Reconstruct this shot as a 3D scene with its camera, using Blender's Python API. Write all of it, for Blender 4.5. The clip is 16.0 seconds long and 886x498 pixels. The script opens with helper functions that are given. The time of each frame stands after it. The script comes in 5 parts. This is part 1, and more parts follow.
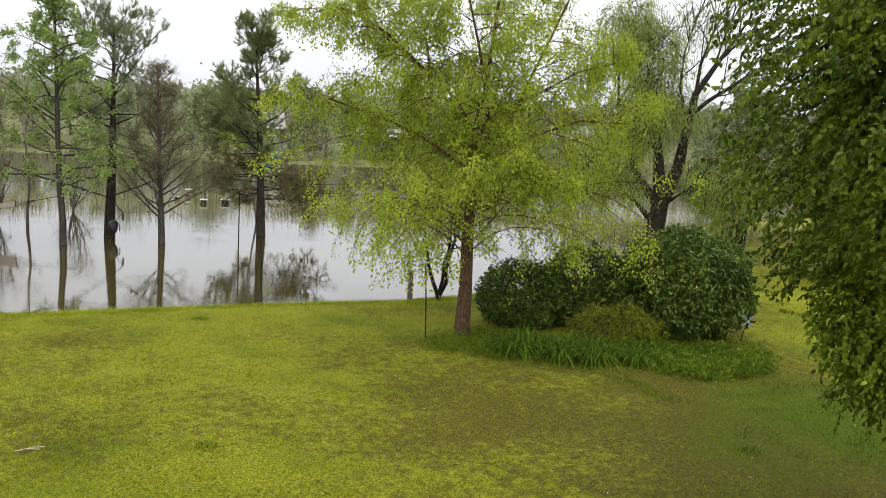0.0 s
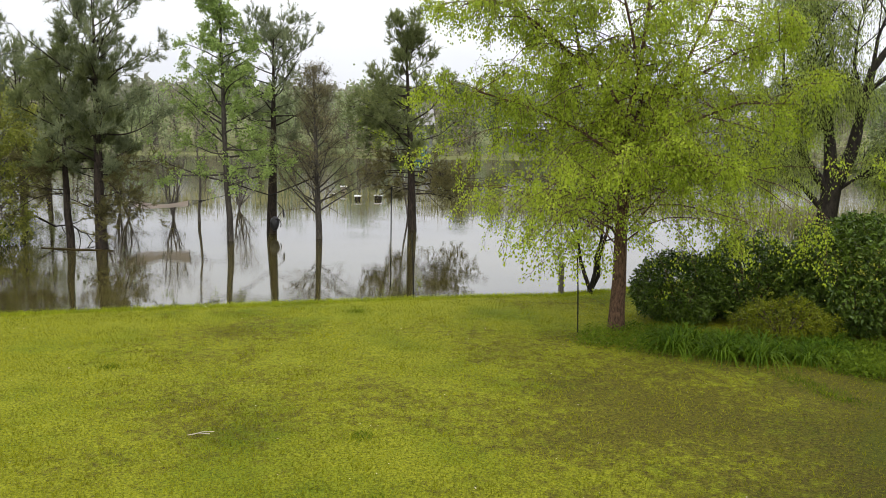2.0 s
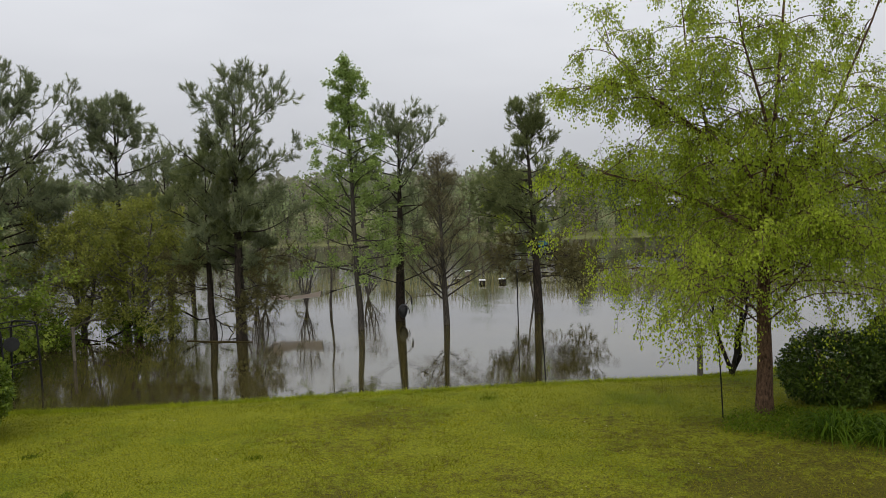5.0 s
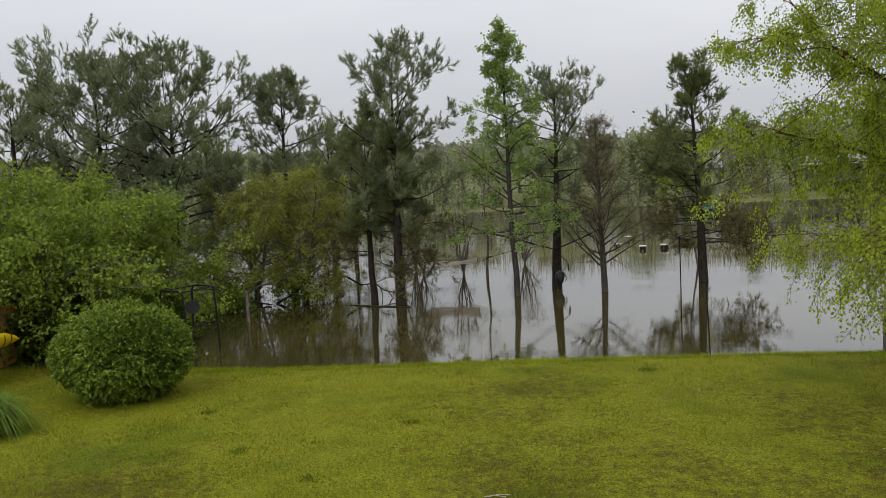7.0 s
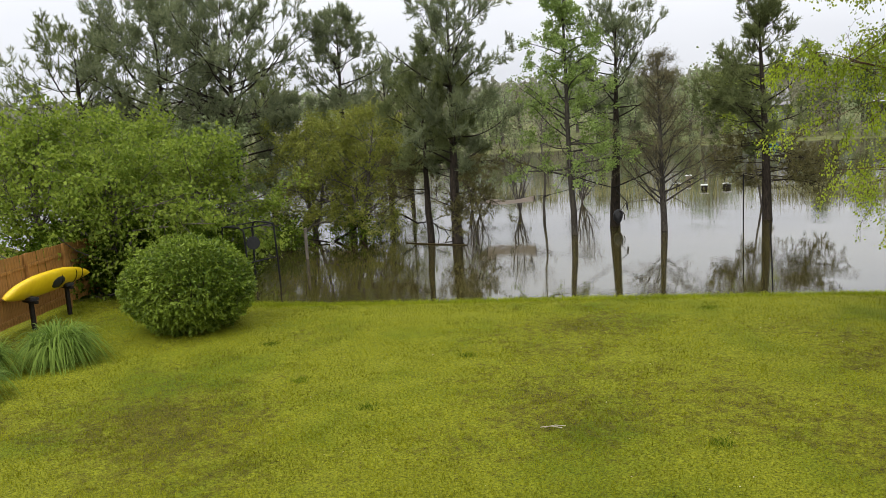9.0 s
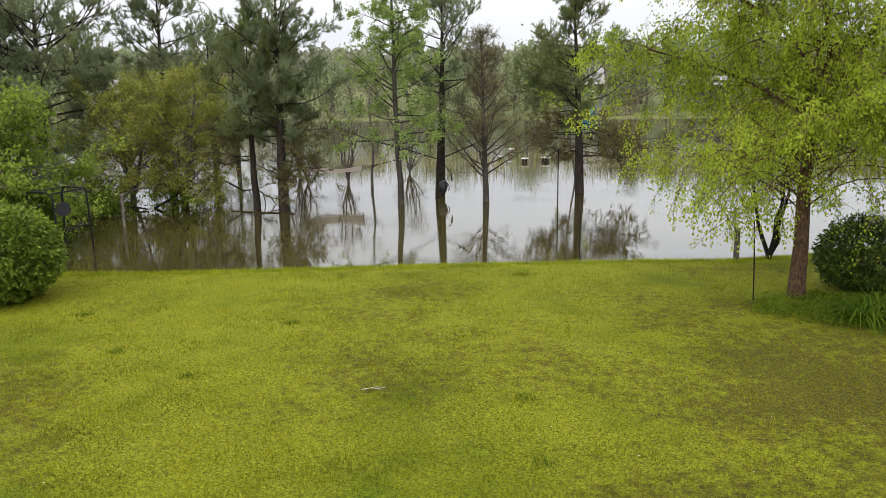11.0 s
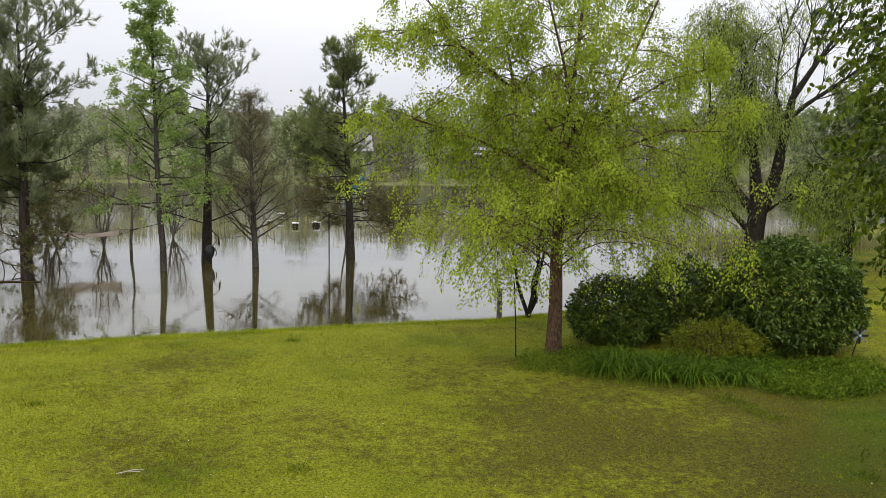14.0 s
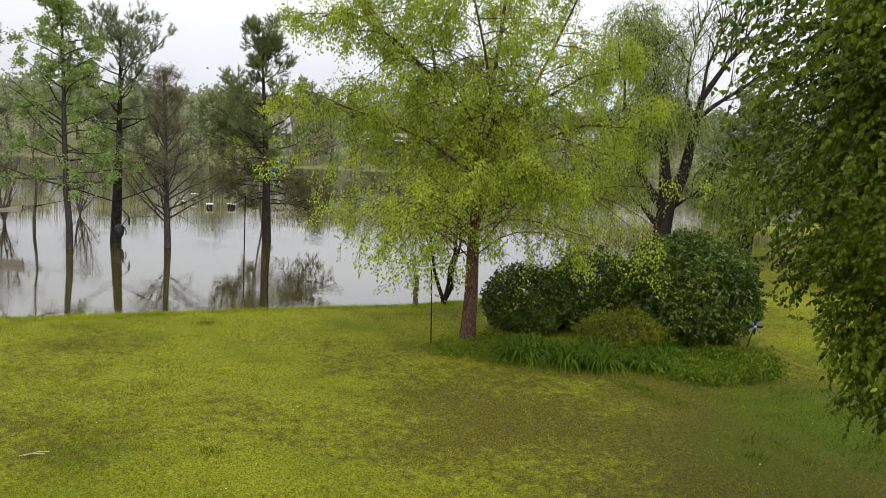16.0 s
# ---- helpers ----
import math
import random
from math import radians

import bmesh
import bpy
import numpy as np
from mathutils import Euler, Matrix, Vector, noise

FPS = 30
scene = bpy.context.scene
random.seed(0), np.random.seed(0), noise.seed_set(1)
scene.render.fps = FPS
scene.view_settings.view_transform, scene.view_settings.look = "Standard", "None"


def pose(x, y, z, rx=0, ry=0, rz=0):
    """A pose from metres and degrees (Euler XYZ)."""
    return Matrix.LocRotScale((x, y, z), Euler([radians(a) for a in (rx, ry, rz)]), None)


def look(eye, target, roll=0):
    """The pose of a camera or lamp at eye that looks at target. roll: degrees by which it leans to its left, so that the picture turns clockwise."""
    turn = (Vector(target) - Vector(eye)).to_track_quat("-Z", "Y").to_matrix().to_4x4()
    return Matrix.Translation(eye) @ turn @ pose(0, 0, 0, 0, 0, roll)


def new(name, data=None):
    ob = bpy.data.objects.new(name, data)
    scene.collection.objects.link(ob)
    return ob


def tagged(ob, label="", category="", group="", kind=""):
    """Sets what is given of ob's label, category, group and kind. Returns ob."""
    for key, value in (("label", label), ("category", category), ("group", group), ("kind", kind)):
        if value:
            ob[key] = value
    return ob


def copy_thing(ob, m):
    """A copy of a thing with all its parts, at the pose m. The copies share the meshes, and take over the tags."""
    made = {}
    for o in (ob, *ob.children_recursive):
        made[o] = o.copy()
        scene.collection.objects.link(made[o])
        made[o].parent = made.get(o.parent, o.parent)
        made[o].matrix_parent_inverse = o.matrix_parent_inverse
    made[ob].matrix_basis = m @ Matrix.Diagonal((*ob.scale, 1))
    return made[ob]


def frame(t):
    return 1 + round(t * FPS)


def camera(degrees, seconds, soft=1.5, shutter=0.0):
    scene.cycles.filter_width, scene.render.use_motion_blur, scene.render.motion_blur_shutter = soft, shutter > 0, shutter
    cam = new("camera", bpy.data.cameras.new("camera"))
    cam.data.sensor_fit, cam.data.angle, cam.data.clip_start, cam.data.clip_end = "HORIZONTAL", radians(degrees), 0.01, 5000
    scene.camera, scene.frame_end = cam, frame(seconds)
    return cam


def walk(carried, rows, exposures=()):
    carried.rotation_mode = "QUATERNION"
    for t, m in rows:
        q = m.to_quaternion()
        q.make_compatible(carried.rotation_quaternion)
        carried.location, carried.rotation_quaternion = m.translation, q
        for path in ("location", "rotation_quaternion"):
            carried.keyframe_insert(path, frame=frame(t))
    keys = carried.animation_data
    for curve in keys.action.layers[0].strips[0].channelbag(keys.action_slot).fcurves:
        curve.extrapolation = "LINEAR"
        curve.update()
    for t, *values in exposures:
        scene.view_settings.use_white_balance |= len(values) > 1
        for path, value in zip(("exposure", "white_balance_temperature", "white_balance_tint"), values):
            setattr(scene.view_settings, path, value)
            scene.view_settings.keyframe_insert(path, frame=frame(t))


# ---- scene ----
EXPO = [(0.0, 0.5), (2.5, 0.43), (3.0, 0.15), (3.2, 0.08), (5.3, -0.33), (7.0, -0.25), (8.2, 0.1), (10.3, 0.45), (12.0, 0.5), (12.6, 0.31), (15.0, 0.22), (16.0, 0.33)]
cam = camera(57.3, 16.0, soft=0.72)
walk(cam, [
    (0.0, pose(0.08, -0.22, 5.20, 81.90, -3.09, -0.73)),
    (0.5, pose(0.04, -0.10, 5.19, 81.31, -1.98, 3.24)),
    (1.0, pose(0.06, -0.05, 5.15, 81.27, -1.66, 6.47)),
    (1.5, pose(0.04, -0.11, 5.16, 81.05, -1.39, 7.87)),
    (2.0, pose(0.04, -0.01, 5.15, 81.07, -0.98, 9.58)),
    (2.5, pose(-0.02, -0.09, 5.19, 81.56, -0.98, 10.72)),
    (3.0, pose(-0.04, -0.11, 5.20, 84.45, -0.76, 10.86)),
    (3.2, pose(-0.05, -0.10, 5.24, 85.28, -0.82, 10.69)),
    (5.3, pose(-0.18, -0.02, 5.25, 87.03, 2.33, 20.02)),
    (5.5, pose(-0.22, 0.04, 5.26, 86.70, 2.57, 21.55)),
    (6.0, pose(-0.13, 0.13, 5.24, 86.62, 2.67, 25.57)),
    (6.5, pose(-0.15, 0.22, 5.25, 85.97, 2.90, 27.85)),
    (7.0, pose(-0.16, 0.22, 5.28, 84.91, 2.95, 29.00)),
    (7.5, pose(-0.22, 0.27, 5.23, 84.20, 3.08, 30.03)),
    (8.0, pose(-0.26, 0.40, 5.15, 82.85, 3.07, 32.17)),
    (8.2, pose(-0.28, 0.40, 5.14, 82.24, 2.96, 32.92)),
    (10.3, pose(0.13, -0.16, 5.21, 79.10, 2.57, 30.46)),
    (10.5, pose(0.17, -0.16, 5.23, 78.48, 1.66, 27.17)),
    (11.0, pose(0.11, -0.08, 5.21, 78.37, 0.85, 21.23)),
    (11.5, pose(0.11, -0.02, 5.23, 80.14, 0.91, 16.82)),
    (12.0, pose(0.11, -0.00, 5.22, 81.51, 0.86, 13.28)),
    (12.5, pose(0.08, -0.05, 5.21, 82.14, 0.07, 10.55)),
    (13.0, pose(0.07, -0.04, 5.20, 82.11, -0.24, 8.78)),
    (13.5, pose(0.08, -0.01, 5.19, 82.47, -0.67, 7.08)),
    (14.0, pose(0.10, -0.00, 5.19, 82.92, -0.84, 5.29)),
    (14.5, pose(0.08, 0.01, 5.17, 83.11, -1.20, 3.76)),
    (15.0, pose(0.06, 0.02, 5.15, 82.67, -1.96, 0.89)),
    (15.5, pose(0.08, -0.04, 5.16, 82.43, -2.69, -0.95)),
    (16.0, pose(0.08, -0.18, 5.20, 82.19, -3.08, -0.33)),
], exposures=EXPO)

# ---- world and sun: bright overcast after rain ----
world = bpy.data.worlds.new("overcast")
scene.world = world
world.use_nodes = True
wn, wl = world.node_tree.nodes, world.node_tree.links
wn.clear()
w_out = wn.new("ShaderNodeOutputWorld")
w_bg = wn.new("ShaderNodeBackground")
w_sky = wn.new("ShaderNodeTexSky")
w_sky.sky_type = 'NISHITA'
w_sky.sun_disc = False
w_sky.sun_elevation = radians(45)
w_sky.sun_rotation = radians(191)
w_sky.dust_density = 4.0
w_hsv = wn.new("ShaderNodeHueSaturation")
w_hsv.inputs["Saturation"].default_value = 0.12
w_hsv.inputs["Value"].default_value = 0.35
w_tc = wn.new("ShaderNodeTexCoord")
w_map = wn.new("ShaderNodeMapping")
w_map.inputs["Scale"].default_value = (1.0, 1.0, 3.5)
w_noise = wn.new("ShaderNodeTexNoise")
w_noise.inputs["Scale"].default_value = 1.6
w_noise.inputs["Detail"].default_value = 4.0
w_ramp = wn.new("ShaderNodeValToRGB")
w_ramp.color_ramp.elements[0].position, w_ramp.color_ramp.elements[0].color = 0.3, (4.95, 5.1, 5.5, 1)
w_ramp.color_ramp.elements[1].position, w_ramp.color_ramp.elements[1].color = 0.75, (6.22, 6.35, 6.68, 1)
w_mix = wn.new("ShaderNodeMix")
w_mix.data_type = 'RGBA'
w_mix.inputs[0].default_value = 0.88
wl.new(w_sky.outputs[0], w_hsv.inputs["Color"])
wl.new(w_tc.outputs["Generated"], w_map.inputs[0])
wl.new(w_map.outputs[0], w_noise.inputs["Vector"])
wl.new(w_noise.outputs[0], w_ramp.inputs[0])
wl.new(w_hsv.outputs[0], w_mix.inputs[6])
w_sep = wn.new("ShaderNodeSeparateXYZ")
wl.new(w_tc.outputs["Generated"], w_sep.inputs[0])
w_grad = wn.new("ShaderNodeMath")
w_grad.operation = 'MULTIPLY_ADD'
w_grad.use_clamp = False
w_clip = wn.new("ShaderNodeClamp")
wl.new(w_sep.outputs[2], w_clip.inputs[0])
wl.new(w_clip.outputs[0], w_grad.inputs[0])
w_grad.inputs[1].default_value = 2.1
w_grad.inputs[2].default_value = 1.0
w_scale = wn.new("ShaderNodeVectorMath")
w_scale.operation = 'SCALE'
wl.new(w_ramp.outputs[0], w_scale.inputs[0])
wl.new(w_grad.outputs[0], w_scale.inputs["Scale"])
wl.new(w_scale.outputs[0], w_mix.inputs[7])
wl.new(w_mix.outputs[2], w_bg.inputs[0])
w_bg.inputs[1].default_value = 0.12
wl.new(w_bg.outputs[0], w_out.inputs[0])

sun_data = bpy.data.lights.new("sun", 'SUN')
sun_data.energy = 1.5
sun_data.angle = radians(50)
sun_data.color = (1.0, 0.97, 0.92)
sun = new("sun", sun_data)
sun.matrix_world = look((0, 0, 40), (8, 40, 0))

# ---- materials ----


def mat_base(name):
    m = bpy.data.materials.new(name)
    m.use_nodes = True
    nt = m.node_tree
    return m, nt.nodes, nt.links, nt.nodes["Principled BSDF"]


def leaf_mat(name, dark, light, rough=0.45, trans=0.3, tint=None, spec=0.18):
    """Foliage: colour varies leaf by leaf and in drifts, part of the light passes through."""
    m, n, l, b = mat_base(name)
    geo = n.new("ShaderNodeNewGeometry")
    noise_n = n.new("ShaderNodeTexNoise")
    noise_n.inputs["Scale"].default_value = 0.9
    noise_n.inputs["Detail"].default_value = 3
    tc = n.new("ShaderNodeTexCoord")
    l.new(tc.outputs["Object"], noise_n.inputs["Vector"])
    add = n.new("ShaderNodeMath")
    add.operation = 'MULTIPLY_ADD'
    l.new(geo.outputs["Random Per Island"], add.inputs[0])
    add.inputs[1].default_value = 0.6
    sub = n.new("ShaderNodeMath")
    sub.operation = 'MULTIPLY_ADD'
    l.new(noise_n.outputs[0], sub.inputs[0])
    sub.inputs[1].default_value = 1.2
    sub.inputs[2].default_value = -0.4
    l.new(sub.outputs[0], add.inputs[2])
    ramp = n.new("ShaderNodeValToRGB")
    ramp.color_ramp.elements[0].color = (*dark, 1)
    ramp.color_ramp.elements[1].color = (*light, 1)
    ramp.color_ramp.elements[0].position = 0.1
    if tint:
        e = ramp.color_ramp.elements.new(0.93)
        e.color = (*light, 1)
        ramp.color_ramp.elements[2].color = (*tint, 1)
    l.new(add.outputs[0], ramp.inputs[0])
    l.new(ramp.outputs[0], b.inputs["Base Color"])
    b.inputs["Roughness"].default_value = rough
    b.inputs["Specular IOR Level"].default_value = spec
    tr = n.new("ShaderNodeBsdfTranslucent")
    l.new(ramp.outputs[0], tr.inputs[0])
    mix = n.new("ShaderNodeMixShader")
    mix.inputs[0].default_value = trans
    l.new(b.outputs[0], mix.inputs[1])
    l.new(tr.outputs[0], mix.inputs[2])
    l.new(mix.outputs[0], n["Material Output"].inputs[0])
    return m


def rough_mat(name, dark, light, scale=6.0, stretch=(1, 1, 1), rough=0.85, bump=0.4, metal=0.0, detail=8, fine=0.0, dist=0.02):
    """Bark, timber, soil and timeworn paint: two colours by noise, with relief."""
    m, n, l, b = mat_base(name)
    tc = n.new("ShaderNodeTexCoord")
    mp = n.new("ShaderNodeMapping")
    mp.inputs["Scale"].default_value = stretch
    l.new(tc.outputs["Object"], mp.inputs[0])
    nz = n.new("ShaderNodeTexNoise")
    nz.inputs["Scale"].default_value = scale
    nz.inputs["Detail"].default_value = detail
    nz.inputs["Roughness"].default_value = 0.65
    l.new(mp.outputs[0], nz.inputs["Vector"])
    ramp = n.new("ShaderNodeValToRGB")
    ramp.color_ramp.elements[0].position, ramp.color_ramp.elements[0].color = 0.32, (*dark, 1)
    ramp.color_ramp.elements[1].position, ramp.color_ramp.elements[1].color = 0.68, (*light, 1)
    l.new(nz.outputs[0], ramp.inputs[0])
    l.new(ramp.outputs[0], b.inputs["Base Color"])
    b.inputs["Roughness"].default_value = rough
    b.inputs["Metallic"].default_value = metal
    b.inputs["Specular IOR Level"].default_value = 0.5 if rough < 0.65 else 0.15
    bp = n.new("ShaderNodeBump")
    bp.inputs["Strength"].default_value = bump
    bp.inputs["Distance"].default_value = dist
    l.new(nz.outputs[0], bp.inputs["Height"])
    l.new(bp.outputs[0], b.inputs["Normal"])
    return m


M_PINE_BARK = rough_mat("pine_bark", (0.012, 0.010, 0.008), (0.052, 0.040, 0.029), 5, (2.5, 2.5, 0.7), bump=0.8, dist=0.05)
M_BIRCH_BARK = rough_mat("birch_bark", (0.022, 0.013, 0.008), (0.155, 0.092, 0.055), 9, (2.2, 2.2, 0.9), bump=1.0, dist=0.06)
M_DARK_BARK = rough_mat("dark_bark", (0.006, 0.005, 0.004), (0.032, 0.026, 0.020), 5, (2, 2, 0.8), bump=0.8, dist=0.05)
M_TWIG = rough_mat("twig_bark", (0.03, 0.022, 0.016), (0.09, 0.064, 0.047), 9, bump=0.3)
M_GREY_BARK = rough_mat("grey_bark", (0.05, 0.043, 0.036), (0.15, 0.13, 0.11), 6, (2.5, 2.5, 0.8), bump=0.6)
M_DARK_TRUNK = rough_mat("grey_brown_bark", (0.024, 0.021, 0.017), (0.085, 0.074, 0.06), 6, (2.5, 2.5, 0.8), bump=0.6)
M_NEEDLE = leaf_mat("pine_needle", (0.105, 0.128, 0.048), (0.27, 0.30, 0.115), 0.65, 0.52)
M_NEEDLE_B = leaf_mat("pine_needle_blue", (0.12, 0.145, 0.075), (0.30, 0.33, 0.17), 0.65, 0.55)
M_BIRCH_LEAF = leaf_mat("birch_leaf", (0.175, 0.245, 0.014), (0.47, 0.56, 0.05), 0.45, 0.58)
M_GUM_LEAF = leaf_mat("gum_leaf", (0.16, 0.23, 0.055), (0.34, 0.44, 0.12), 0.55, 0.5)
M_WILLOW_LEAF = leaf_mat("willow_leaf", (0.17, 0.225, 0.04), (0.38, 0.45, 0.10), 0.5, 0.5)
M_PEAR_LEAF = leaf_mat("pear_leaf", (0.018, 0.040, 0.002), (0.165, 0.225, 0.014), 0.45, 0.42, (0.38, 0.40, 0.06), spec=0.15)
M_DARK_LEAF = leaf_mat("dark_shrub_leaf", (0.012, 0.032, 0.003), (0.125, 0.185, 0.022), 0.38, 0.22, spec=0.22)
M_ROUND_LEAF = leaf_mat("round_shrub_leaf", (0.045, 0.085, 0.006), (0.28, 0.36, 0.045), 0.42, 0.34)
M_YELLOW_LEAF = leaf_mat("low_shrub_leaf", (0.07, 0.090, 0.004), (0.25, 0.27, 0.012), 0.45, 0.3)
M_LILY = leaf_mat("daylily_leaf", (0.018, 0.048, 0.002), (0.135, 0.205, 0.014), 0.5, 0.38, spec=0.06)
M_COVER = leaf_mat("ground_cover_leaf", (0.028, 0.060, 0.004), (0.15, 0.205, 0.016), 0.5, 0.35, spec=0.05)
M_MYRTLE_LEAF = leaf_mat("wax_myrtle_leaf", (0.13, 0.155, 0.024), (0.33, 0.34, 0.06), 0.55, 0.45, (0.24, 0.19, 0.04))
M_LEFT_LEAF = leaf_mat("maple_leaf", (0.10, 0.155, 0.016), (0.32, 0.39, 0.055), 0.5, 0.46, spec=0.12)
# far green and budding leaves are paled to paint distance haze into them
M_FAR_LEAF = leaf_mat("far_hazed_leaf", (0.17, 0.215, 0.10), (0.33, 0.38, 0.18), 0.8, 0.4)
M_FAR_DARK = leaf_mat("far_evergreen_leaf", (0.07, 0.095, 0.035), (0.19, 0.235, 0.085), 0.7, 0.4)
M_FAR_BROWN = leaf_mat("far_budding_hazed_leaf", (0.20, 0.185, 0.125), (0.36, 0.34, 0.22), 0.8, 0.4)
# ridge leaves lightened and greyed in place of air haze
M_RIDGE_HAZE = leaf_mat("ridge_haze_wood", (0.188, 0.188, 0.138), (0.325, 0.325, 0.237), 0.8, 0.4)
M_BOUGH = leaf_mat("fading_needle", (0.075, 0.07, 0.025), (0.19, 0.17, 0.06), 0.65, 0.4)
M_CYPRESS_LEAF = leaf_mat("cypress_needle", (0.11, 0.095, 0.045), (0.25, 0.22, 0.10), 0.6, 0.4)
M_REED = leaf_mat("reed_blade", (0.15, 0.145, 0.05), (0.36, 0.34, 0.15), 0.6, 0.35)
M_ORN_GRASS = leaf_mat("ornamental_grass_blade", (0.065, 0.125, 0.016), (0.26, 0.35, 0.065), 0.5, 0.42, spec=0.05)
M_HAMMOCK = leaf_mat("hammock_cloth", (0.44, 0.37, 0.30), (0.62, 0.54, 0.46), 0.85, 0.6, spec=0.05)
M_BLADE = leaf_mat("lawn_blade", (0.085, 0.092, 0.006), (0.285, 0.292, 0.015), 0.6, 0.35, spec=0.04)
M_BLADE_LUSH = leaf_mat("lush_blade", (0.022, 0.042, 0.001), (0.092, 0.142, 0.003), 0.6, 0.35, spec=0.03)
M_BLADE_TALL = leaf_mat("bank_blade", (0.12, 0.155, 0.006), (0.35, 0.40, 0.018), 0.5, 0.4)


def ground_mat():
    m, n, l, b = mat_base("lawn")
    tc = n.new("ShaderNodeTexCoord")

    def noise_tex(scale, detail=6, rough=0.6):
        z = n.new("ShaderNodeTexNoise")
        z.inputs["Scale"].default_value = scale
        z.inputs["Detail"].default_value = detail
        z.inputs["Roughness"].default_value = rough
        l.new(tc.outputs["Object"], z.inputs["Vector"])
        return z

    def ramp_of(src, p0, c0, p1, c1):
        r = n.new("ShaderNodeValToRGB")
        r.color_ramp.elements[0].position, r.color_ramp.elements[0].color = p0, (*c0, 1)
        r.color_ramp.elements[1].position, r.color_ramp.elements[1].color = p1, (*c1, 1)
        l.new(src, r.inputs[0])
        return r

    def mixed(fac, a, c):
        x = n.new("ShaderNodeMix")
        x.data_type = 'RGBA'
        l.new(fac, x.inputs[0])
        l.new(a, x.inputs[6])
        l.new(c, x.inputs[7])
        return x

    fine = noise_tex(24, 7, 0.7)
    grass = ramp_of(fine.outputs[0], 0.36, (0.062, 0.070, 0.004), 0.62, (0.236, 0.246, 0.015))
    mid = noise_tex(0.33, 5, 0.6)
    lush = ramp_of(fine.outputs[0], 0.36, (0.030, 0.048, 0.002), 0.62, (0.115, 0.155, 0.006))
    # fade to lush grass by the near tree; its darker green also paints shade
    mpl = n.new("ShaderNodeMapping")
    mpl.inputs["Location"].default_value = (-1.12, -1.62, 0)
    mpl.inputs["Scale"].default_value = (0.125, 0.125, 0.0)
    l.new(tc.outputs["Object"], mpl.inputs[0])
    lush_shade = n.new("ShaderNodeTexGradient")
    lush_shade.gradient_type = 'SPHERICAL'
    l.new(mpl.outputs[0], lush_shade.inputs[0])
    # share of lush grass: patch noise plus the corner fade
    wet = n.new("ShaderNodeMath")
    wet.operation = 'MULTIPLY_ADD'
    l.new(lush_shade.outputs[1], wet.inputs[0])
    wet.inputs[1].default_value = 0.2
    l.new(mid.outputs[0], wet.inputs[2])
    lush_f = ramp_of(wet.outputs[0], 0.50, (0, 0, 0), 0.68, (1, 1, 1))
    c1 = mixed(lush_f.outputs[0], grass.outputs[0], lush.outputs[0])
    thatch = ramp_of(noise_tex(20, 7, 0.72).outputs[0], 0.38, (0.020, 0.016, 0.003), 0.62, (0.112, 0.093, 0.014))
    spots = noise_tex(4.2, 12, 0.82)
    wide = noise_tex(0.21, 4, 0.5)
    both = n.new("ShaderNodeMath")
    both.operation = 'MULTIPLY_ADD'
    l.new(wide.outputs[0], both.inputs[0])
    both.inputs[1].default_value = 0.7
    l.new(spots.outputs[0], both.inputs[2])
    # thatch thickens towards this spot and also darkens it as painted tree shade
    mpw = n.new("ShaderNodeMapping")
    mpw.inputs["Location"].default_value = (-0.5, -1.25, 0)
    mpw.inputs["Scale"].default_value = (0.1, 0.1, 0.0)
    l.new(tc.outputs["Object"], mpw.inputs[0])
    worn_shade = n.new("ShaderNodeTexGradient")
    worn_shade.gradient_type = 'SPHERICAL'
    l.new(mpw.outputs[0], worn_shade.inputs[0])
    more = n.new("ShaderNodeMath")
    more.operation = 'MULTIPLY_ADD'
    l.new(worn_shade.outputs[1], more.inputs[0])
    more.inputs[1].default_value = 0.245
    l.new(both.outputs[0], more.inputs[2])
    both = more
    thatch_f = ramp_of(both.outputs[0], 0.88, (0, 0, 0), 1.06, (0.85, 0.85, 0.85))
    c2 = mixed(thatch_f.outputs[0], c1.outputs[2], thatch.outputs[0])
    # dead bits and soil showing between the blades
    dots = ramp_of(noise_tex(26, 4, 0.55).outputs[0], 0.60, (0, 0, 0), 0.66, (0.75, 0.75, 0.75))
    soil = ramp_of(noise_tex(60, 3, 0.6).outputs[0], 0.3, (0.020, 0.014, 0.006), 0.7, (0.060, 0.042, 0.016))
    c2 = mixed(dots.outputs[0], c2.outputs[2], soil.outputs[0])
    clods = ramp_of(noise_tex(15, 3, 0.5).outputs[0], 0.56, (0, 0, 0), 0.61, (0.8, 0.8, 0.8))
    worn_clods = n.new("ShaderNodeMath")
    worn_clods.operation = 'MULTIPLY'
    l.new(clods.outputs[0], worn_clods.inputs[0])
    l.new(thatch_f.outputs[0], worn_clods.inputs[1])
    c2 = mixed(worn_clods.outputs[0], c2.outputs[2], soil.outputs[0])
    # lush green corner beside the near tree, darkened for the tree's shade too
    corner = n.new("ShaderNodeMath")
    l.new(lush_shade.outputs[1], corner.inputs[0])
    l.new(mid.outputs[0], corner.inputs[1])
    half = n.new("ShaderNodeMath")
    half.operation = 'MULTIPLY'
    half.inputs[1].default_value = 0.5
    l.new(corner.outputs[0], half.inputs[0])
    green = ramp_of(fine.outputs[0], 0.34, (0.018, 0.034, 0.001), 0.62, (0.074, 0.112, 0.003))
    corner_f = ramp_of(half.outputs[0], 0.47, (0, 0, 0), 0.62, (0.9, 0.9, 0.9))
    c2 = mixed(corner_f.outputs[0], c2.outputs[2], green.outputs[0])
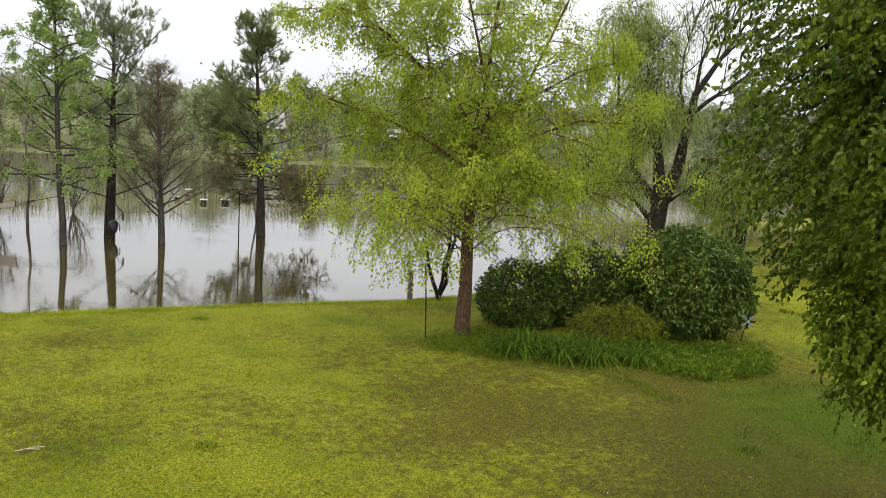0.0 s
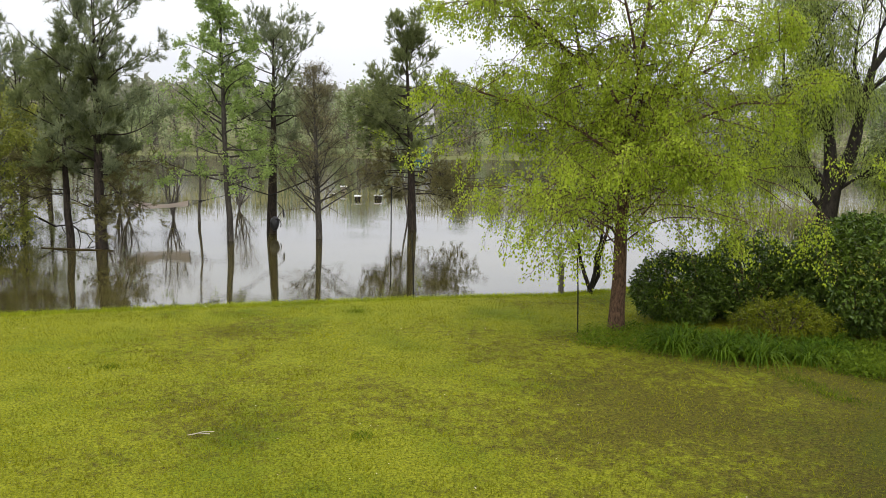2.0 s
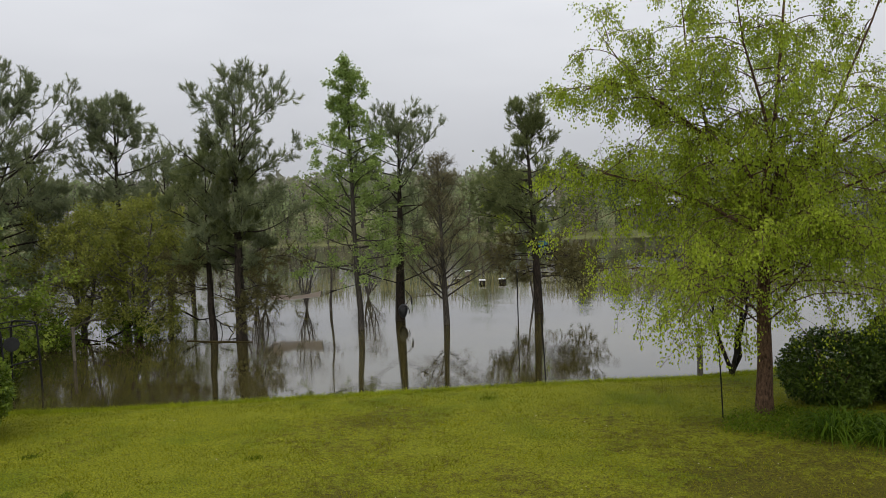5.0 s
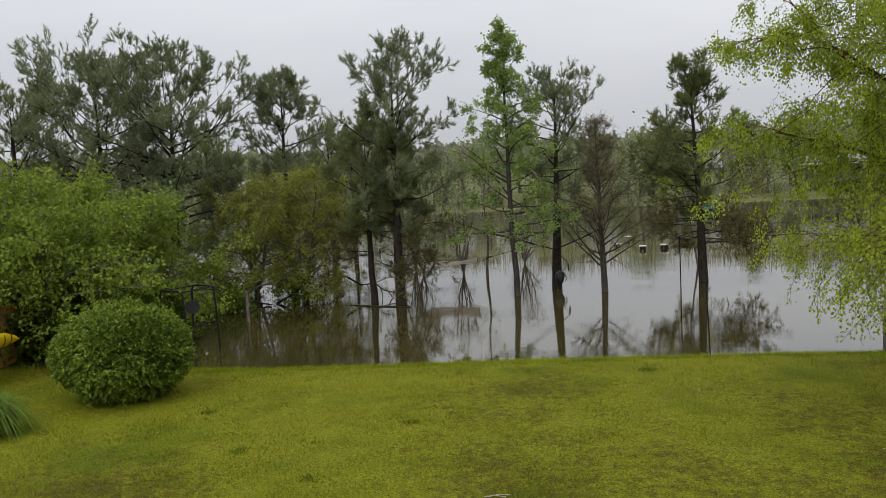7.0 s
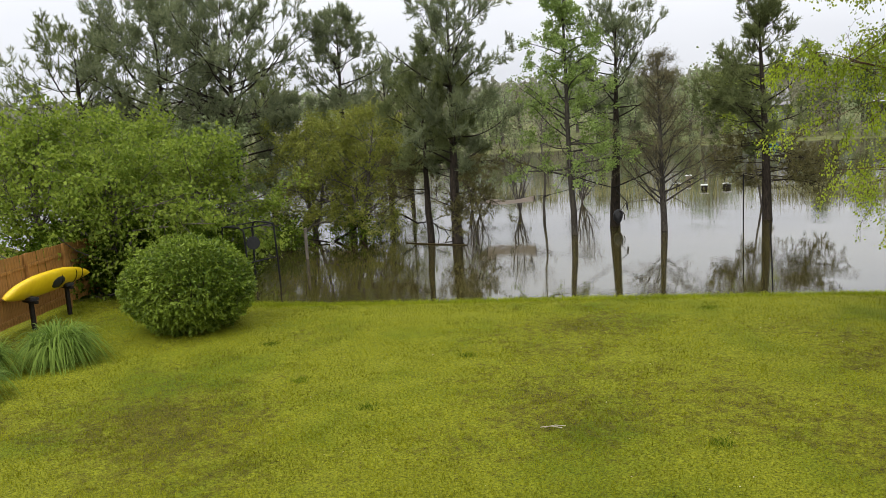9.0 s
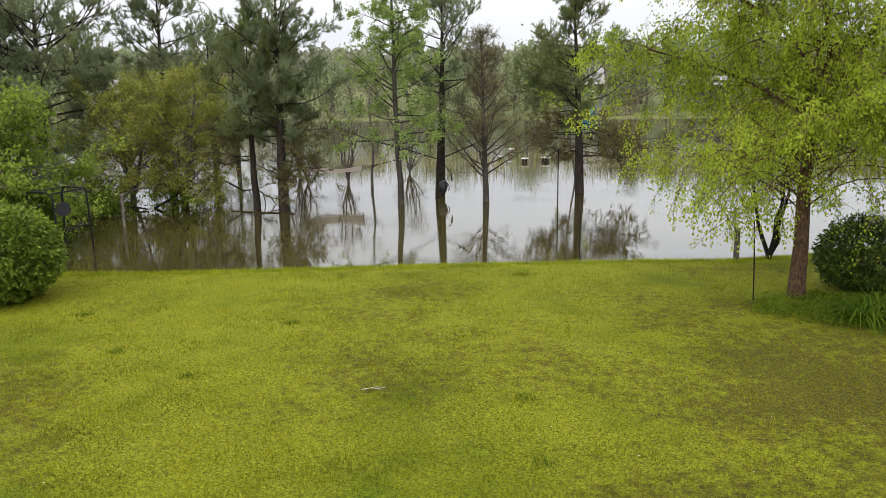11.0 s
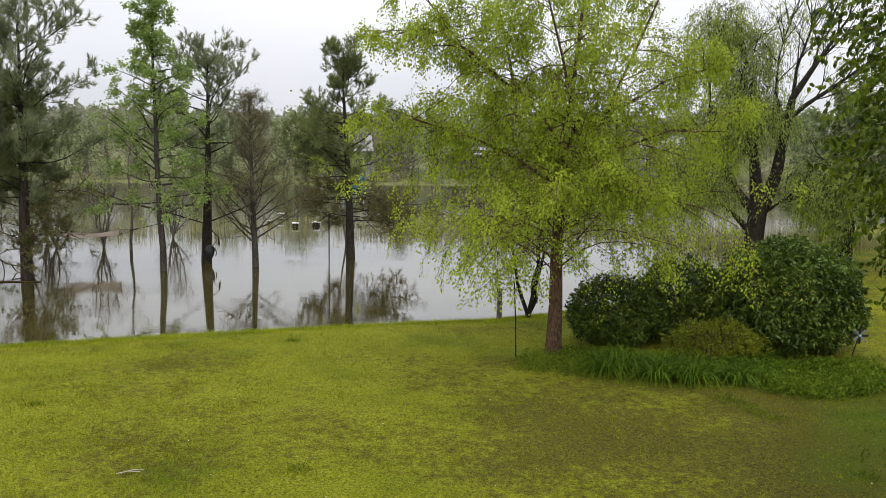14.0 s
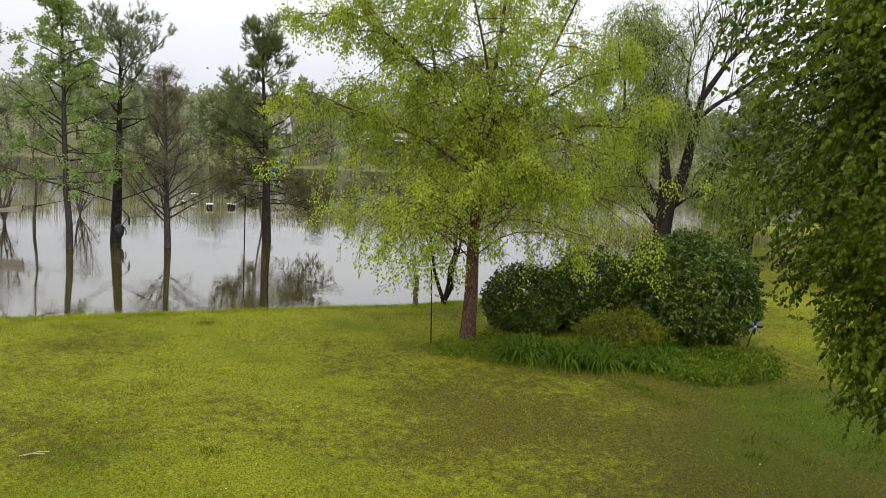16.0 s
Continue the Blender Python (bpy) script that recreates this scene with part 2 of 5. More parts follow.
    # shadows between grass clumps, painted as patches of the darker green
    clump_shade = ramp_of(noise_tex(6.5, 6, 0.75).outputs[0], 0.55, (0, 0, 0), 0.70, (0.4, 0.4, 0.4))
    c2 = mixed(clump_shade.outputs[0], c2.outputs[2], lush.outputs[0])
    # rough meadow on the far bank
    sx = n.new("ShaderNodeSeparateXYZ")
    l.new(tc.outputs["Object"], sx.inputs[0])
    rng_n = n.new("ShaderNodeMapRange")
    rng_n.inputs[1].default_value, rng_n.inputs[2].default_value = 60, 95
    l.new(sx.outputs[1], rng_n.inputs[0])
    meadow = ramp_of(noise_tex(0.5, 8, 0.75).outputs[0], 0.35, (0.07, 0.078, 0.03), 0.65, (0.16, 0.16, 0.06))
    c2 = mixed(rng_n.outputs[0], c2.outputs[2], meadow.outputs[0])
    l.new(c2.outputs[2], b.inputs["Base Color"])
    b.inputs["Roughness"].default_value = 0.8
    b.inputs["Specular IOR Level"].default_value = 0.06
    bp = n.new("ShaderNodeBump")
    bp.inputs["Strength"].default_value = 0.9
    bp.inputs["Distance"].default_value = 0.04
    l.new(fine.outputs[0], bp.inputs["Height"])
    l.new(bp.outputs[0], b.inputs["Normal"])
    return m


def water_mat():
    m, n, l, b = mat_base("flood_water")
    tc = n.new("ShaderNodeTexCoord")
    b.inputs["Roughness"].default_value = 0.015
    b.inputs["IOR"].default_value = 1.75
    murk = n.new("ShaderNodeTexNoise")
    murk.inputs["Scale"].default_value = 0.12
    murk.inputs["Detail"].default_value = 3
    l.new(tc.outputs["Object"], murk.inputs["Vector"])
    r = n.new("ShaderNodeValToRGB")
    r.color_ramp.elements[0].position, r.color_ramp.elements[0].color = 0.35, (0.030, 0.025, 0.008, 1)
    r.color_ramp.elements[1].position, r.color_ramp.elements[1].color = 0.7, (0.053, 0.044, 0.014, 1)
    l.new(murk.outputs[0], r.inputs[0])
    l.new(r.outputs[0], b.inputs["Base Color"])
    mp = n.new("ShaderNodeMapping")
    mp.inputs["Scale"].default_value = (0.7, 2.0, 1.0)
    l.new(tc.outputs["Object"], mp.inputs[0])
    a = n.new("ShaderNodeTexNoise")
    a.inputs["Scale"].default_value = 5.0
    a.inputs["Detail"].default_value = 3
    l.new(mp.outputs[0], a.inputs["Vector"])
    c = n.new("ShaderNodeTexNoise")
    c.inputs["Scale"].default_value = 0.35
    c.inputs["Detail"].default_value = 2
    l.new(mp.outputs[0], c.inputs["Vector"])
    zone = n.new("ShaderNodeValToRGB")
    zone.color_ramp.elements[0].position, zone.color_ramp.elements[1].position = 0.34, 0.66
    zone.color_ramp.elements[0].color = (0.1, 0.1, 0.1, 1)
    l.new(c.outputs[0], zone.inputs[0])
    mul = n.new("ShaderNodeMath")
    mul.operation = 'MULTIPLY'
    l.new(a.outputs[0], mul.inputs[0])
    l.new(zone.outputs[0], mul.inputs[1])
    bp = n.new("ShaderNodeBump")
    bp.inputs["Strength"].default_value = 0.3
    bp.inputs["Distance"].default_value = 0.009
    l.new(mul.outputs[0], bp.inputs["Height"])
    l.new(bp.outputs[0], b.inputs["Normal"])
    return m


M_GROUND = ground_mat()
M_WATER = water_mat()
M_BLACK_METAL = rough_mat("black_metal", (0.008, 0.008, 0.008), (0.02, 0.019, 0.018), 14, rough=0.7, bump=0.1)
M_CEDAR = rough_mat("cedar_board", (0.16, 0.078, 0.020), (0.40, 0.205, 0.060), 4, (5, 5, 0.6), rough=0.75, bump=0.3, dist=0.01)
M_WEATHERED = rough_mat("weathered_wood", (0.10, 0.085, 0.068), (0.26, 0.22, 0.17), 6, (4, 4, 0.6), rough=0.85, bump=0.4, dist=0.01)
M_YELLOW_PLASTIC = rough_mat("yellow_plastic", (0.66, 0.43, 0.006), (0.78, 0.54, 0.012), 3, rough=0.32, bump=0.03)
M_BLACK_RUBBER = rough_mat("black_rubber", (0.008, 0.008, 0.009), (0.022, 0.022, 0.024), 20, rough=0.6, bump=0.1)
M_WHITE_PAINT = rough_mat("white_paint", (0.55, 0.55, 0.53), (0.78, 0.78, 0.76), 3, rough=0.6, bump=0.05)
M_ROOF = rough_mat("shingle_roof", (0.17, 0.16, 0.155), (0.30, 0.29, 0.28), 6, rough=0.85, bump=0.4)
M_METAL_ROOF = rough_mat("pale_metal_roof", (0.60, 0.61, 0.62), (0.78, 0.78, 0.79), 1.5, rough=0.5, bump=0.05)
M_SIDING = rough_mat("grey_siding", (0.12, 0.12, 0.115), (0.20, 0.20, 0.19), 2, (0.3, 0.3, 6), rough=0.7, bump=0.2)
M_TEAL = rough_mat("teal_tarp", (0.02, 0.13, 0.20), (0.04, 0.22, 0.30), 3, rough=0.5, bump=0.2)
M_WINDOW = rough_mat("dark_window_glass", (0.02, 0.022, 0.025), (0.035, 0.038, 0.042), 1, rough=0.08, bump=0.0)
M_CANVAS = rough_mat("pale_canvas", (0.34, 0.29, 0.23), (0.52, 0.46, 0.38), 5, rough=0.85, bump=0.2)
M_CREAM = rough_mat("cream_cloth", (0.46, 0.42, 0.34), (0.66, 0.61, 0.52), 6, rough=0.85, bump=0.25)
M_MUD_BOARD = rough_mat("muddy_board", (0.020, 0.015, 0.006), (0.045, 0.033, 0.012), 3, (0.6, 3, 1), rough=0.9, bump=0.2)
M_ROPE = rough_mat("dark_rope", (0.012, 0.011, 0.010), (0.035, 0.03, 0.026), 30, rough=0.8, bump=0.2)
M_PETAL = rough_mat("pale_petal", (0.05, 0.05, 0.048), (0.20, 0.20, 0.19), 9, rough=0.6, bump=0.05)
M_BLUE_ENAMEL = rough_mat("blue_enamel", (0.10, 0.28, 0.42), (0.30, 0.48, 0.55), 20, rough=0.3, bump=0.05)

# ---- mesh tools ----


def mesh_np(name, verts, faces, mat, smooth=False):
    """A mesh from an (n, 3) array and an (m, k) array of corners, all of k corners."""
    me = bpy.data.meshes.new(name)
    verts, faces = np.asarray(verts, np.float32), np.asarray(faces, np.int32)
    k = faces.shape[1]
    me.vertices.add(len(verts))
    me.vertices.foreach_set("co", verts.ravel())
    me.loops.add(faces.size)
    me.loops.foreach_set("vertex_index", faces.ravel())
    me.polygons.add(len(faces))
    me.polygons.foreach_set("loop_start", np.arange(0, faces.size, k, dtype=np.int32))
    me.update(calc_edges=True)
    if smooth:
        me.polygons.foreach_set("use_smooth", np.ones(len(faces), bool))
    me.materials.append(mat)
    return me


def child(name, me, parent, label=""):
    ob = new(name, me)
    ob.parent = parent
    if label:
        ob["label"] = label
    return ob


def part(name, bm, mat, parent, label=""):
    """Links a bmesh as one mesh object under a thing or a part."""
    me = bpy.data.meshes.new(name)
    bm.to_mesh(me)
    bm.free()
    me.materials.append(mat)
    return child(name, me, parent, label)


def thing(name, at, label, category, group="", kind=""):
    ob = new(name)
    ob.matrix_world = at if isinstance(at, Matrix) else Matrix.Translation(at)
    return tagged(ob, label, category, group, kind)


def box_bm(bm, lo, hi, bevel=0.0):
    made = bmesh.ops.create_cube(bm, size=1.0)
    c = [(a + b) / 2 for a, b in zip(lo, hi)]
    s = [b - a for a, b in zip(lo, hi)]
    bmesh.ops.scale(bm, vec=s, verts=made["verts"])
    bmesh.ops.translate(bm, vec=c, verts=made["verts"])
    if bevel:
        es = list({e for v in made["verts"] for e in v.link_edges})
        bmesh.ops.bevel(bm, geom=es, offset=bevel, segments=2, affect='EDGES')
    return bm


def box(lo, hi, bevel=0.0):
    return box_bm(bmesh.new(), lo, hi, bevel)


def unit(v):
    return v / (np.linalg.norm(v, axis=-1, keepdims=True) + 1e-9)


class Wood:
    """Tapered tubes gathered into one mesh."""

    def __init__(self):
        self.v, self.f, self.n = [], [], 0
        self.twigs = {}

    def tube(self, pts, radii, sides=6):
        if sides <= 4:
            self.twigs.setdefault((len(pts), sides), []).append((pts, radii))
            return
        pts = np.asarray(pts, float)
        k = len(pts)
        tang = np.gradient(pts, axis=0)
        tang = unit(tang)
        ref = np.array([0.31, 0.91, 0.27]) if abs(tang[0, 2]) > 0.8 else np.array([0.05, 0.1, 1.0])
        a = unit(np.cross(tang, ref))
        b = np.cross(tang, a)
        ang = np.linspace(0, 2 * np.pi, sides, endpoint=False)
        ring = a[:, None] * np.cos(ang)[None, :, None] + b[:, None] * np.sin(ang)[None, :, None]
        vs = pts[:, None] + ring * np.asarray(radii, float)[:, None, None]
        i = np.arange(k - 1)[:, None] * sides
        j = np.arange(sides)[None, :]
        j2 = (j + 1) % sides
        fs = np.stack([i + j, i + j2, i + sides + j2, i + sides + j], -1).reshape(-1, 4) + self.n
        self.v.append(vs.reshape(-1, 3))
        self.f.append(fs)
        self.n += k * sides

    def flush(self):
        """Builds all the thin twigs at once."""
        for (k, sides), rows in self.twigs.items():
            p = np.array([r[0] for r in rows], float)
            rad = np.array([r[1] for r in rows], float)
            tang = unit(np.gradient(p, axis=1))
            a = unit(np.cross(tang, np.array([0.31, 0.52, 0.79])))
            b = np.cross(tang, a)
            ang = np.linspace(0, 2 * np.pi, sides, endpoint=False)
            ring = a[:, :, None] * np.cos(ang)[None, None, :, None] + b[:, :, None] * np.sin(ang)[None, None, :, None]
            vs = p[:, :, None] + ring * rad[:, :, None, None]
            i = np.arange(len(rows))[:, None, None] * (k * sides) + np.arange(k - 1)[None, :, None] * sides
            j = np.arange(sides)[None, None, :]
            j2 = (j + 1) % sides
            fs = np.stack([i + j, i + j2, i + sides + j2, i + sides + j], -1).reshape(-1, 4) + self.n
            self.v.append(vs.reshape(-1, 3))
            self.f.append(fs)
            self.n += len(rows) * k * sides
        self.twigs = {}

    def mesh(self, name, mat):
        self.flush()
        return mesh_np(name, np.concatenate(self.v), np.concatenate(self.f), mat, True)


def leaf_mesh(name, pos, axis, side, length, width, mat, fold=0.25):
    """Many leaves, each a folded rhomb of two facets."""
    pos, axis, side = np.asarray(pos), unit(np.asarray(axis)), np.asarray(side)
    side = unit(side - axis * (side * axis).sum(1, keepdims=True))
    nrm = np.cross(axis, side)
    L, W = np.asarray(length)[:, None], np.asarray(width)[:, None]
    mid = pos + axis * L * 0.42
    v = np.stack([pos, mid + side * W * 0.5 + nrm * W * fold, pos + axis * L, mid - side * W * 0.5 + nrm * W * fold], 1)
    k = np.arange(len(pos))[:, None] * 4
    f = np.concatenate([k + [[0, 1, 2]], k + [[0, 2, 3]]], 1).reshape(-1, 3)
    return mesh_np(name, v.reshape(-1, 3), f, mat)


def curled_leaf_mesh(name, pos, axis, side, length, width, mat):
    """Heart-shaped leaves of four facets, the tip curling down."""
    pos, axis, side = np.asarray(pos), unit(np.asarray(axis)), np.asarray(side)
    side = unit(side - axis * (side * axis).sum(1, keepdims=True))
    nrm = np.cross(axis, side)
    nrm = nrm * np.where(nrm[:, 2:] < 0, -1, 1)
    L, W = np.asarray(length)[:, None], np.asarray(width)[:, None]
    ends = ((0.14, 0.42, 0.0), (0.52, 0.45, -0.06))
    right = [pos + axis * L * u + side * W * w + nrm * L * h for u, w, h in ends]
    left = [pos + axis * L * u - side * W * w + nrm * L * h for u, w, h in ends]
    v = np.stack([pos, *right, pos + axis * L - nrm * L * 0.16, *left[::-1], pos + axis * L * 0.45 + nrm * W * 0.09], 1)
    k = np.arange(len(pos))[:, None] * 7
    f = np.concatenate([k + [[i, (i + 1) % 6, 6]] for i in range(6)], 1).reshape(-1, 3)
    return mesh_np(name, v.reshape(-1, 3), f, mat)


def needle_mesh(name, pos, axis, length, width, mat):
    """Thin tapering needles, one facet each."""
    pos, axis = np.asarray(pos), unit(np.asarray(axis))
    side = unit(np.cross(axis, rng.normal(size=axis.shape)))
    L, W = np.asarray(length)[:, None], np.asarray(width)[:, None]
    v = np.stack([pos - side * W * 0.5, pos + side * W * 0.5, pos + axis * L], 1)
    f = np.arange(len(pos) * 3).reshape(-1, 3)
    return mesh_np(name, v.reshape(-1, 3), f, mat)


def blade_mesh(name, base, lean, length, width, mat, segs=4, droop=1.0):
    """Arching strap leaves: base points, lean directions in the plan, lengths."""
    n = len(base)
    ts = np.linspace(0, 1, segs + 1)
    lean = np.asarray(lean)
    ln = np.linalg.norm(lean, axis=1, keepdims=True)
    d = np.concatenate([lean / (ln + 1e-9), np.zeros((n, 1))], 1)
    side = np.stack([-d[:, 1], d[:, 0], np.zeros(n)], 1)
    rows = []
    for t in ts:
        out = d * (ln * t ** 1.6) * length[:, None]
        up = np.array([0, 0, 1.0]) * ((t - droop * ln * 0.62 * t ** 2.6) * length[:, None])
        w = width[:, None] * (0.55 + 0.9 * t - 1.4 * t * t) * (1 if t < 1 else 0.15)
        c = base + out + up
        rows += [c - side * w * 0.5, c + side * w * 0.5]
    v = np.stack(rows, 1)
    k = np.arange(n)[:, None] * (2 * segs + 2)
    f = np.concatenate([k + [[2 * i, 2 * i + 1, 2 * i + 3, 2 * i + 2]] for i in range(segs)], 1).reshape(-1, 4)
    return mesh_np(name, v.reshape(-1, 3), f, mat, True)


rng = np.random.default_rng(7)


brng = random.Random(21)


def bend(p, d, length, segs, rise, wob):
    """A branch's points: from p along d, its rise changing along the way, with wobble."""
    g = brng.gauss
    x, y, z = float(p[0]), float(p[1]), float(p[2])
    a, b, c = float(d[0]), float(d[1]), float(d[2])
    n = math.sqrt(a * a + b * b + c * c) + 1e-9
    a, b, c = a / n, b / n, c / n
    st, up = length / segs, rise / segs
    pts = [(x, y, z)]
    for _ in range(segs):
        a, b, c = a + g(0, wob), b + g(0, wob), c + up + g(0, wob)
        n = math.sqrt(a * a + b * b + c * c) + 1e-9
        a, b, c = a / n, b / n, c / n
        x, y, z = x + a * st, y + b * st, z + c * st
        pts.append((x, y, z))
    return np.array(pts)


def along(pts, s):
    x = s * (len(pts) - 1)
    i = min(int(x), len(pts) - 2)
    p, d = pts[i], pts[i + 1] - pts[i]
    return p + d * (x - i), d / (math.sqrt(d[0] * d[0] + d[1] * d[1] + d[2] * d[2]) + 1e-9)


def away(d, deg):
    """A direction turned by deg from d, to a random side."""
    g = brng.gauss
    r = (g(0, 1), g(0, 1), g(0, 1))
    k = r[0] * d[0] + r[1] * d[1] + r[2] * d[2]
    s = [r[i] - d[i] * k for i in range(3)]
    n = math.sqrt(s[0] ** 2 + s[1] ** 2 + s[2] ** 2) + 1e-9
    ca, sa = math.cos(radians(deg)), math.sin(radians(deg)) / n
    return np.array([d[i] * ca + s[i] * sa for i in range(3)])


def branches(wood, trunk, radius, limbs, sub, twig, tips, least=None, wild=0.0):
    """limbs: (count, s0, s1, length(u), elevation(u), rise, wobble); sub: (per limb, share of length, angle, rise);
    twig: (per sub, length, angle, rise). Fills wood; tips takes the twigs' points."""
    count, s0, s1, length, elev, rise, wob = limbs
    turn = rng.uniform(0, 6.28)
    for i in range(count):
        u = (i + rng.uniform(0, 1)) / count
        s = s0 + (s1 - s0) * u
        p, td = along(trunk, s)
        turn += 2.4 + rng.normal() * 0.35
        e = radians(elev(u) + rng.normal() * (7 + 14 * wild))
        d = np.array([math.cos(turn) * math.cos(e), math.sin(turn) * math.cos(e), math.sin(e)])
        L = length(u) * rng.uniform(0.75 - 0.3 * wild, 1.15 + 0.25 * wild)
        r0 = min(radius * (1 - s) * 0.5 + 0.01, 0.012 * L + 0.01)
        pts = bend(p, d, L, 7, rise, wob)
        if least is not None and pts[-1, 2] < least:
            pts[:, 2] += np.linspace(0, 1, len(pts)) ** 1.5 * (least - pts[-1, 2])
        wood.tube(pts, np.linspace(r0, 0.006, 8), 5)
        grow_subs(wood, pts, L, r0, sub, twig, tips)


def grow_subs(wood, pts, L, r0, sub, twig, tips):
    per, share, ang, srise, sfrom = sub
    for _ in range(per):
        s2 = rng.uniform(sfrom, 1.0)
        q, qd = along(pts, s2)
        L2 = share * L * (1.15 - 0.7 * s2) * rng.uniform(0.6, 1.2)
        p2 = bend(q, away(qd, ang + rng.normal() * 12), L2, 4, srise, 0.08)
        wood.tube(p2, np.linspace(max(0.004, r0 * 0.4 * (1 - s2 * 0.6)), 0.004, 5), 4)
        tn, tl, ta, trise = twig
        for _ in range(tn):
            s3 = rng.uniform(0.2, 1.0)
            w, wd = along(p2, s3)
            p3 = bend(w, away(wd, ta + rng.normal() * 12), tl * rng.uniform(0.5, 1.25), 3, trise, 0.10)
            if len(tips) % 2:
                wood.tube(p3, [0.004, 0.0035, 0.003, 0.002], 3)
            tips.append(p3)
        tips.append(p2[1:])


def leaves_on(tips, per, size, ratio, droop, mat, name="crown", spread=0.05):
    P, A = [], []
    for t in tips:
        k = max(1, int(per * rng.uniform(0.6, 1.3)))
        x = rng.uniform(0.1, 1.0, k) * (len(t) - 1)
        i = np.minimum(x.astype(int), len(t) - 2)
        p = t[i] + (t[i + 1] - t[i]) * (x - i)[:, None]
        a = unit(t[i + 1] - t[i]) * 0.6 + rng.normal(size=(k, 3)) * 0.6 + [0, 0, -droop]
        P.append(p + rng.normal(size=(k, 3)) * spread)
        A.append(a)
    P, A = np.concatenate(P), np.concatenate(A)
    L = size * rng.uniform(0.65, 1.25, len(P))
    return leaf_mesh(name, P, A, rng.normal(size=P.shape), L, L * ratio, mat)


def tufts_on(tips, needles, size, width, mat, name="crown"):
    """Bottlebrush shoots: needles all along the outer part of each twig, swept forward and up."""
    P, A = [], []
    for t in tips:
        k = max(6, int(needles * rng.uniform(0.6, 1.4)))
        x = rng.uniform(0.3, 1.0, k) * (len(t) - 1)
        i = np.minimum(x.astype(int), len(t) - 2)
        seg = t[i + 1] - t[i]
        P.append(t[i] + seg * (x - i)[:, None])
        A.append(unit(seg) * 0.75 + rng.normal(size=(k, 3)) * 0.55 + [0, 0, 0.25])
    P, A = np.concatenate(P), unit(np.concatenate(A))
    return needle_mesh(name, P, A, size * rng.uniform(0.6, 1.2, len(P)), np.full(len(P), width), mat)


def finish_tree(name, at, wood, bark, crown, label, category="tree", group=""):
    ob = thing(name, at, label, category, group)
    child("trunk", wood.mesh("trunk", bark), ob)
    if crown:
        child("crown", crown, ob)
    return ob


def trunk_line(top, segs=9, wob=0.03, lean=(0, 0), sink=0.3):
    z = np.linspace(-sink, top, segs)
    w = rng.normal(size=(segs, 2)).cumsum(0) * wob
    w -= w[0]
    w[:2] = 0
    u = np.clip(z / top, 0, 1)
    return np.stack([w[:, 0] + lean[0] * u, w[:, 1] + lean[1] * u, z], 1)


def pine(at, top, r, label, limbs=40, s0=0.4, reach=2.6, lean=(0, 0), needles=34, mat=None, subs=9, peak=0.4, twigs=5, lift=46, width=0.02, crest=0.5, low=(), side=(), wild=0.6):
    """Pine with an open vase of ascending limbs, each twig a brush of needles; low: (count, height, reach, turn, swing) of drooping boughs; side: the same for full rising ones."""
    wood, tips = Wood(), []
    tr = trunk_line(top * 0.9, 10, 0.022, lean)
    wood.tube(tr, r * (1.12 - 1.05 * np.linspace(0, 1, 10) ** 1.1), 9)
    shape = lambda u: reach * ((0.75 + 0.25 * u / peak) if u < peak else 1.0 - (1 - crest) * ((u - peak) / (1 - peak)) ** 1.5)
    branches(wood, tr, r, (limbs, s0, 0.985, shape, lambda u: -2 + lift * u, 0.5, 0.10), (subs, 0.40, 50, 0.35, 0.3), (twigs, 0.42, 46, 0.8), tips, wild=wild)
    drooping = []
    for bough, rise, out in [(b, -0.45, drooping) for b in low] + [(b, 0.5, tips) for b in side]:
        count, h, span, turn, swing = bough
        for _ in range(count):
            a = radians(turn + rng.uniform(-swing, swing))
            p, _d = along(tr, (h + rng.uniform(-1.1, 1.1)) / top)
            L = span * rng.uniform(0.55, 1.1)
            pts = bend(p, (math.cos(a), math.sin(a), 0.12), L, 7, rise, 0.12)
            wood.tube(pts, np.linspace(0.026, 0.006, 8), 5)
            grow_subs(wood, pts, L, 0.04, (9, 0.38, 50, 0.1, 0.25), (4, 0.4, 45, 0.3), out)
    crown = tufts_on(tips, needles, 0.19, width, mat or M_NEEDLE)
    ob = finish_tree("pine_tree", at, wood, M_PINE_BARK, crown, label, group="pines in the flood water")
    if drooping:
        child("low_foliage", tufts_on(drooping, 24, 0.17, width, M_BOUGH, "low_foliage"), ob, "thin olive-brown low boughs")
    return ob


# ---- ground and water ----
SHORE = np.array([(-90, 30), (-60, 27), (-40, 22), (-30, 18), (-23.8, 16.5), (-20.2, 16.6), (-18.15, 17.0), (-15.9, 17.75), (-12.58, 19.27),
                  (-9.65, 20.6), (-6.75, 21.92), (-3, 23.5), (-0.5, 24.35), (1.0, 25.3), (4, 28), (8, 33), (11.5, 40), (14, 47), (20, 56),
                  (34, 70), (60, 90), (120, 130)], float)


def shore_distance(x, y):
    a, d = SHORE[:-1], np.diff(SHORE, axis=0)
    p = np.stack([np.asarray(x, float), np.asarray(y, float)], -1)[..., None, :]
    t = np.clip(((p - a) * d).sum(-1) / (d * d).sum(-1), 0, 1)
    q = a + d * t[..., None]
    r = np.linalg.norm(p - q, axis=-1)
    i = r.argmin(-1)
    best = np.take_along_axis(r, i[..., None], -1)[..., 0]
    crossp = d[..., 0] * (p[..., 1] - a[:, 1]) - d[..., 1] * (p[..., 0] - a[:, 0])
    return best * np.where(np.take_along_axis(crossp, i[..., None], -1)[..., 0] > 0, -1, 1)


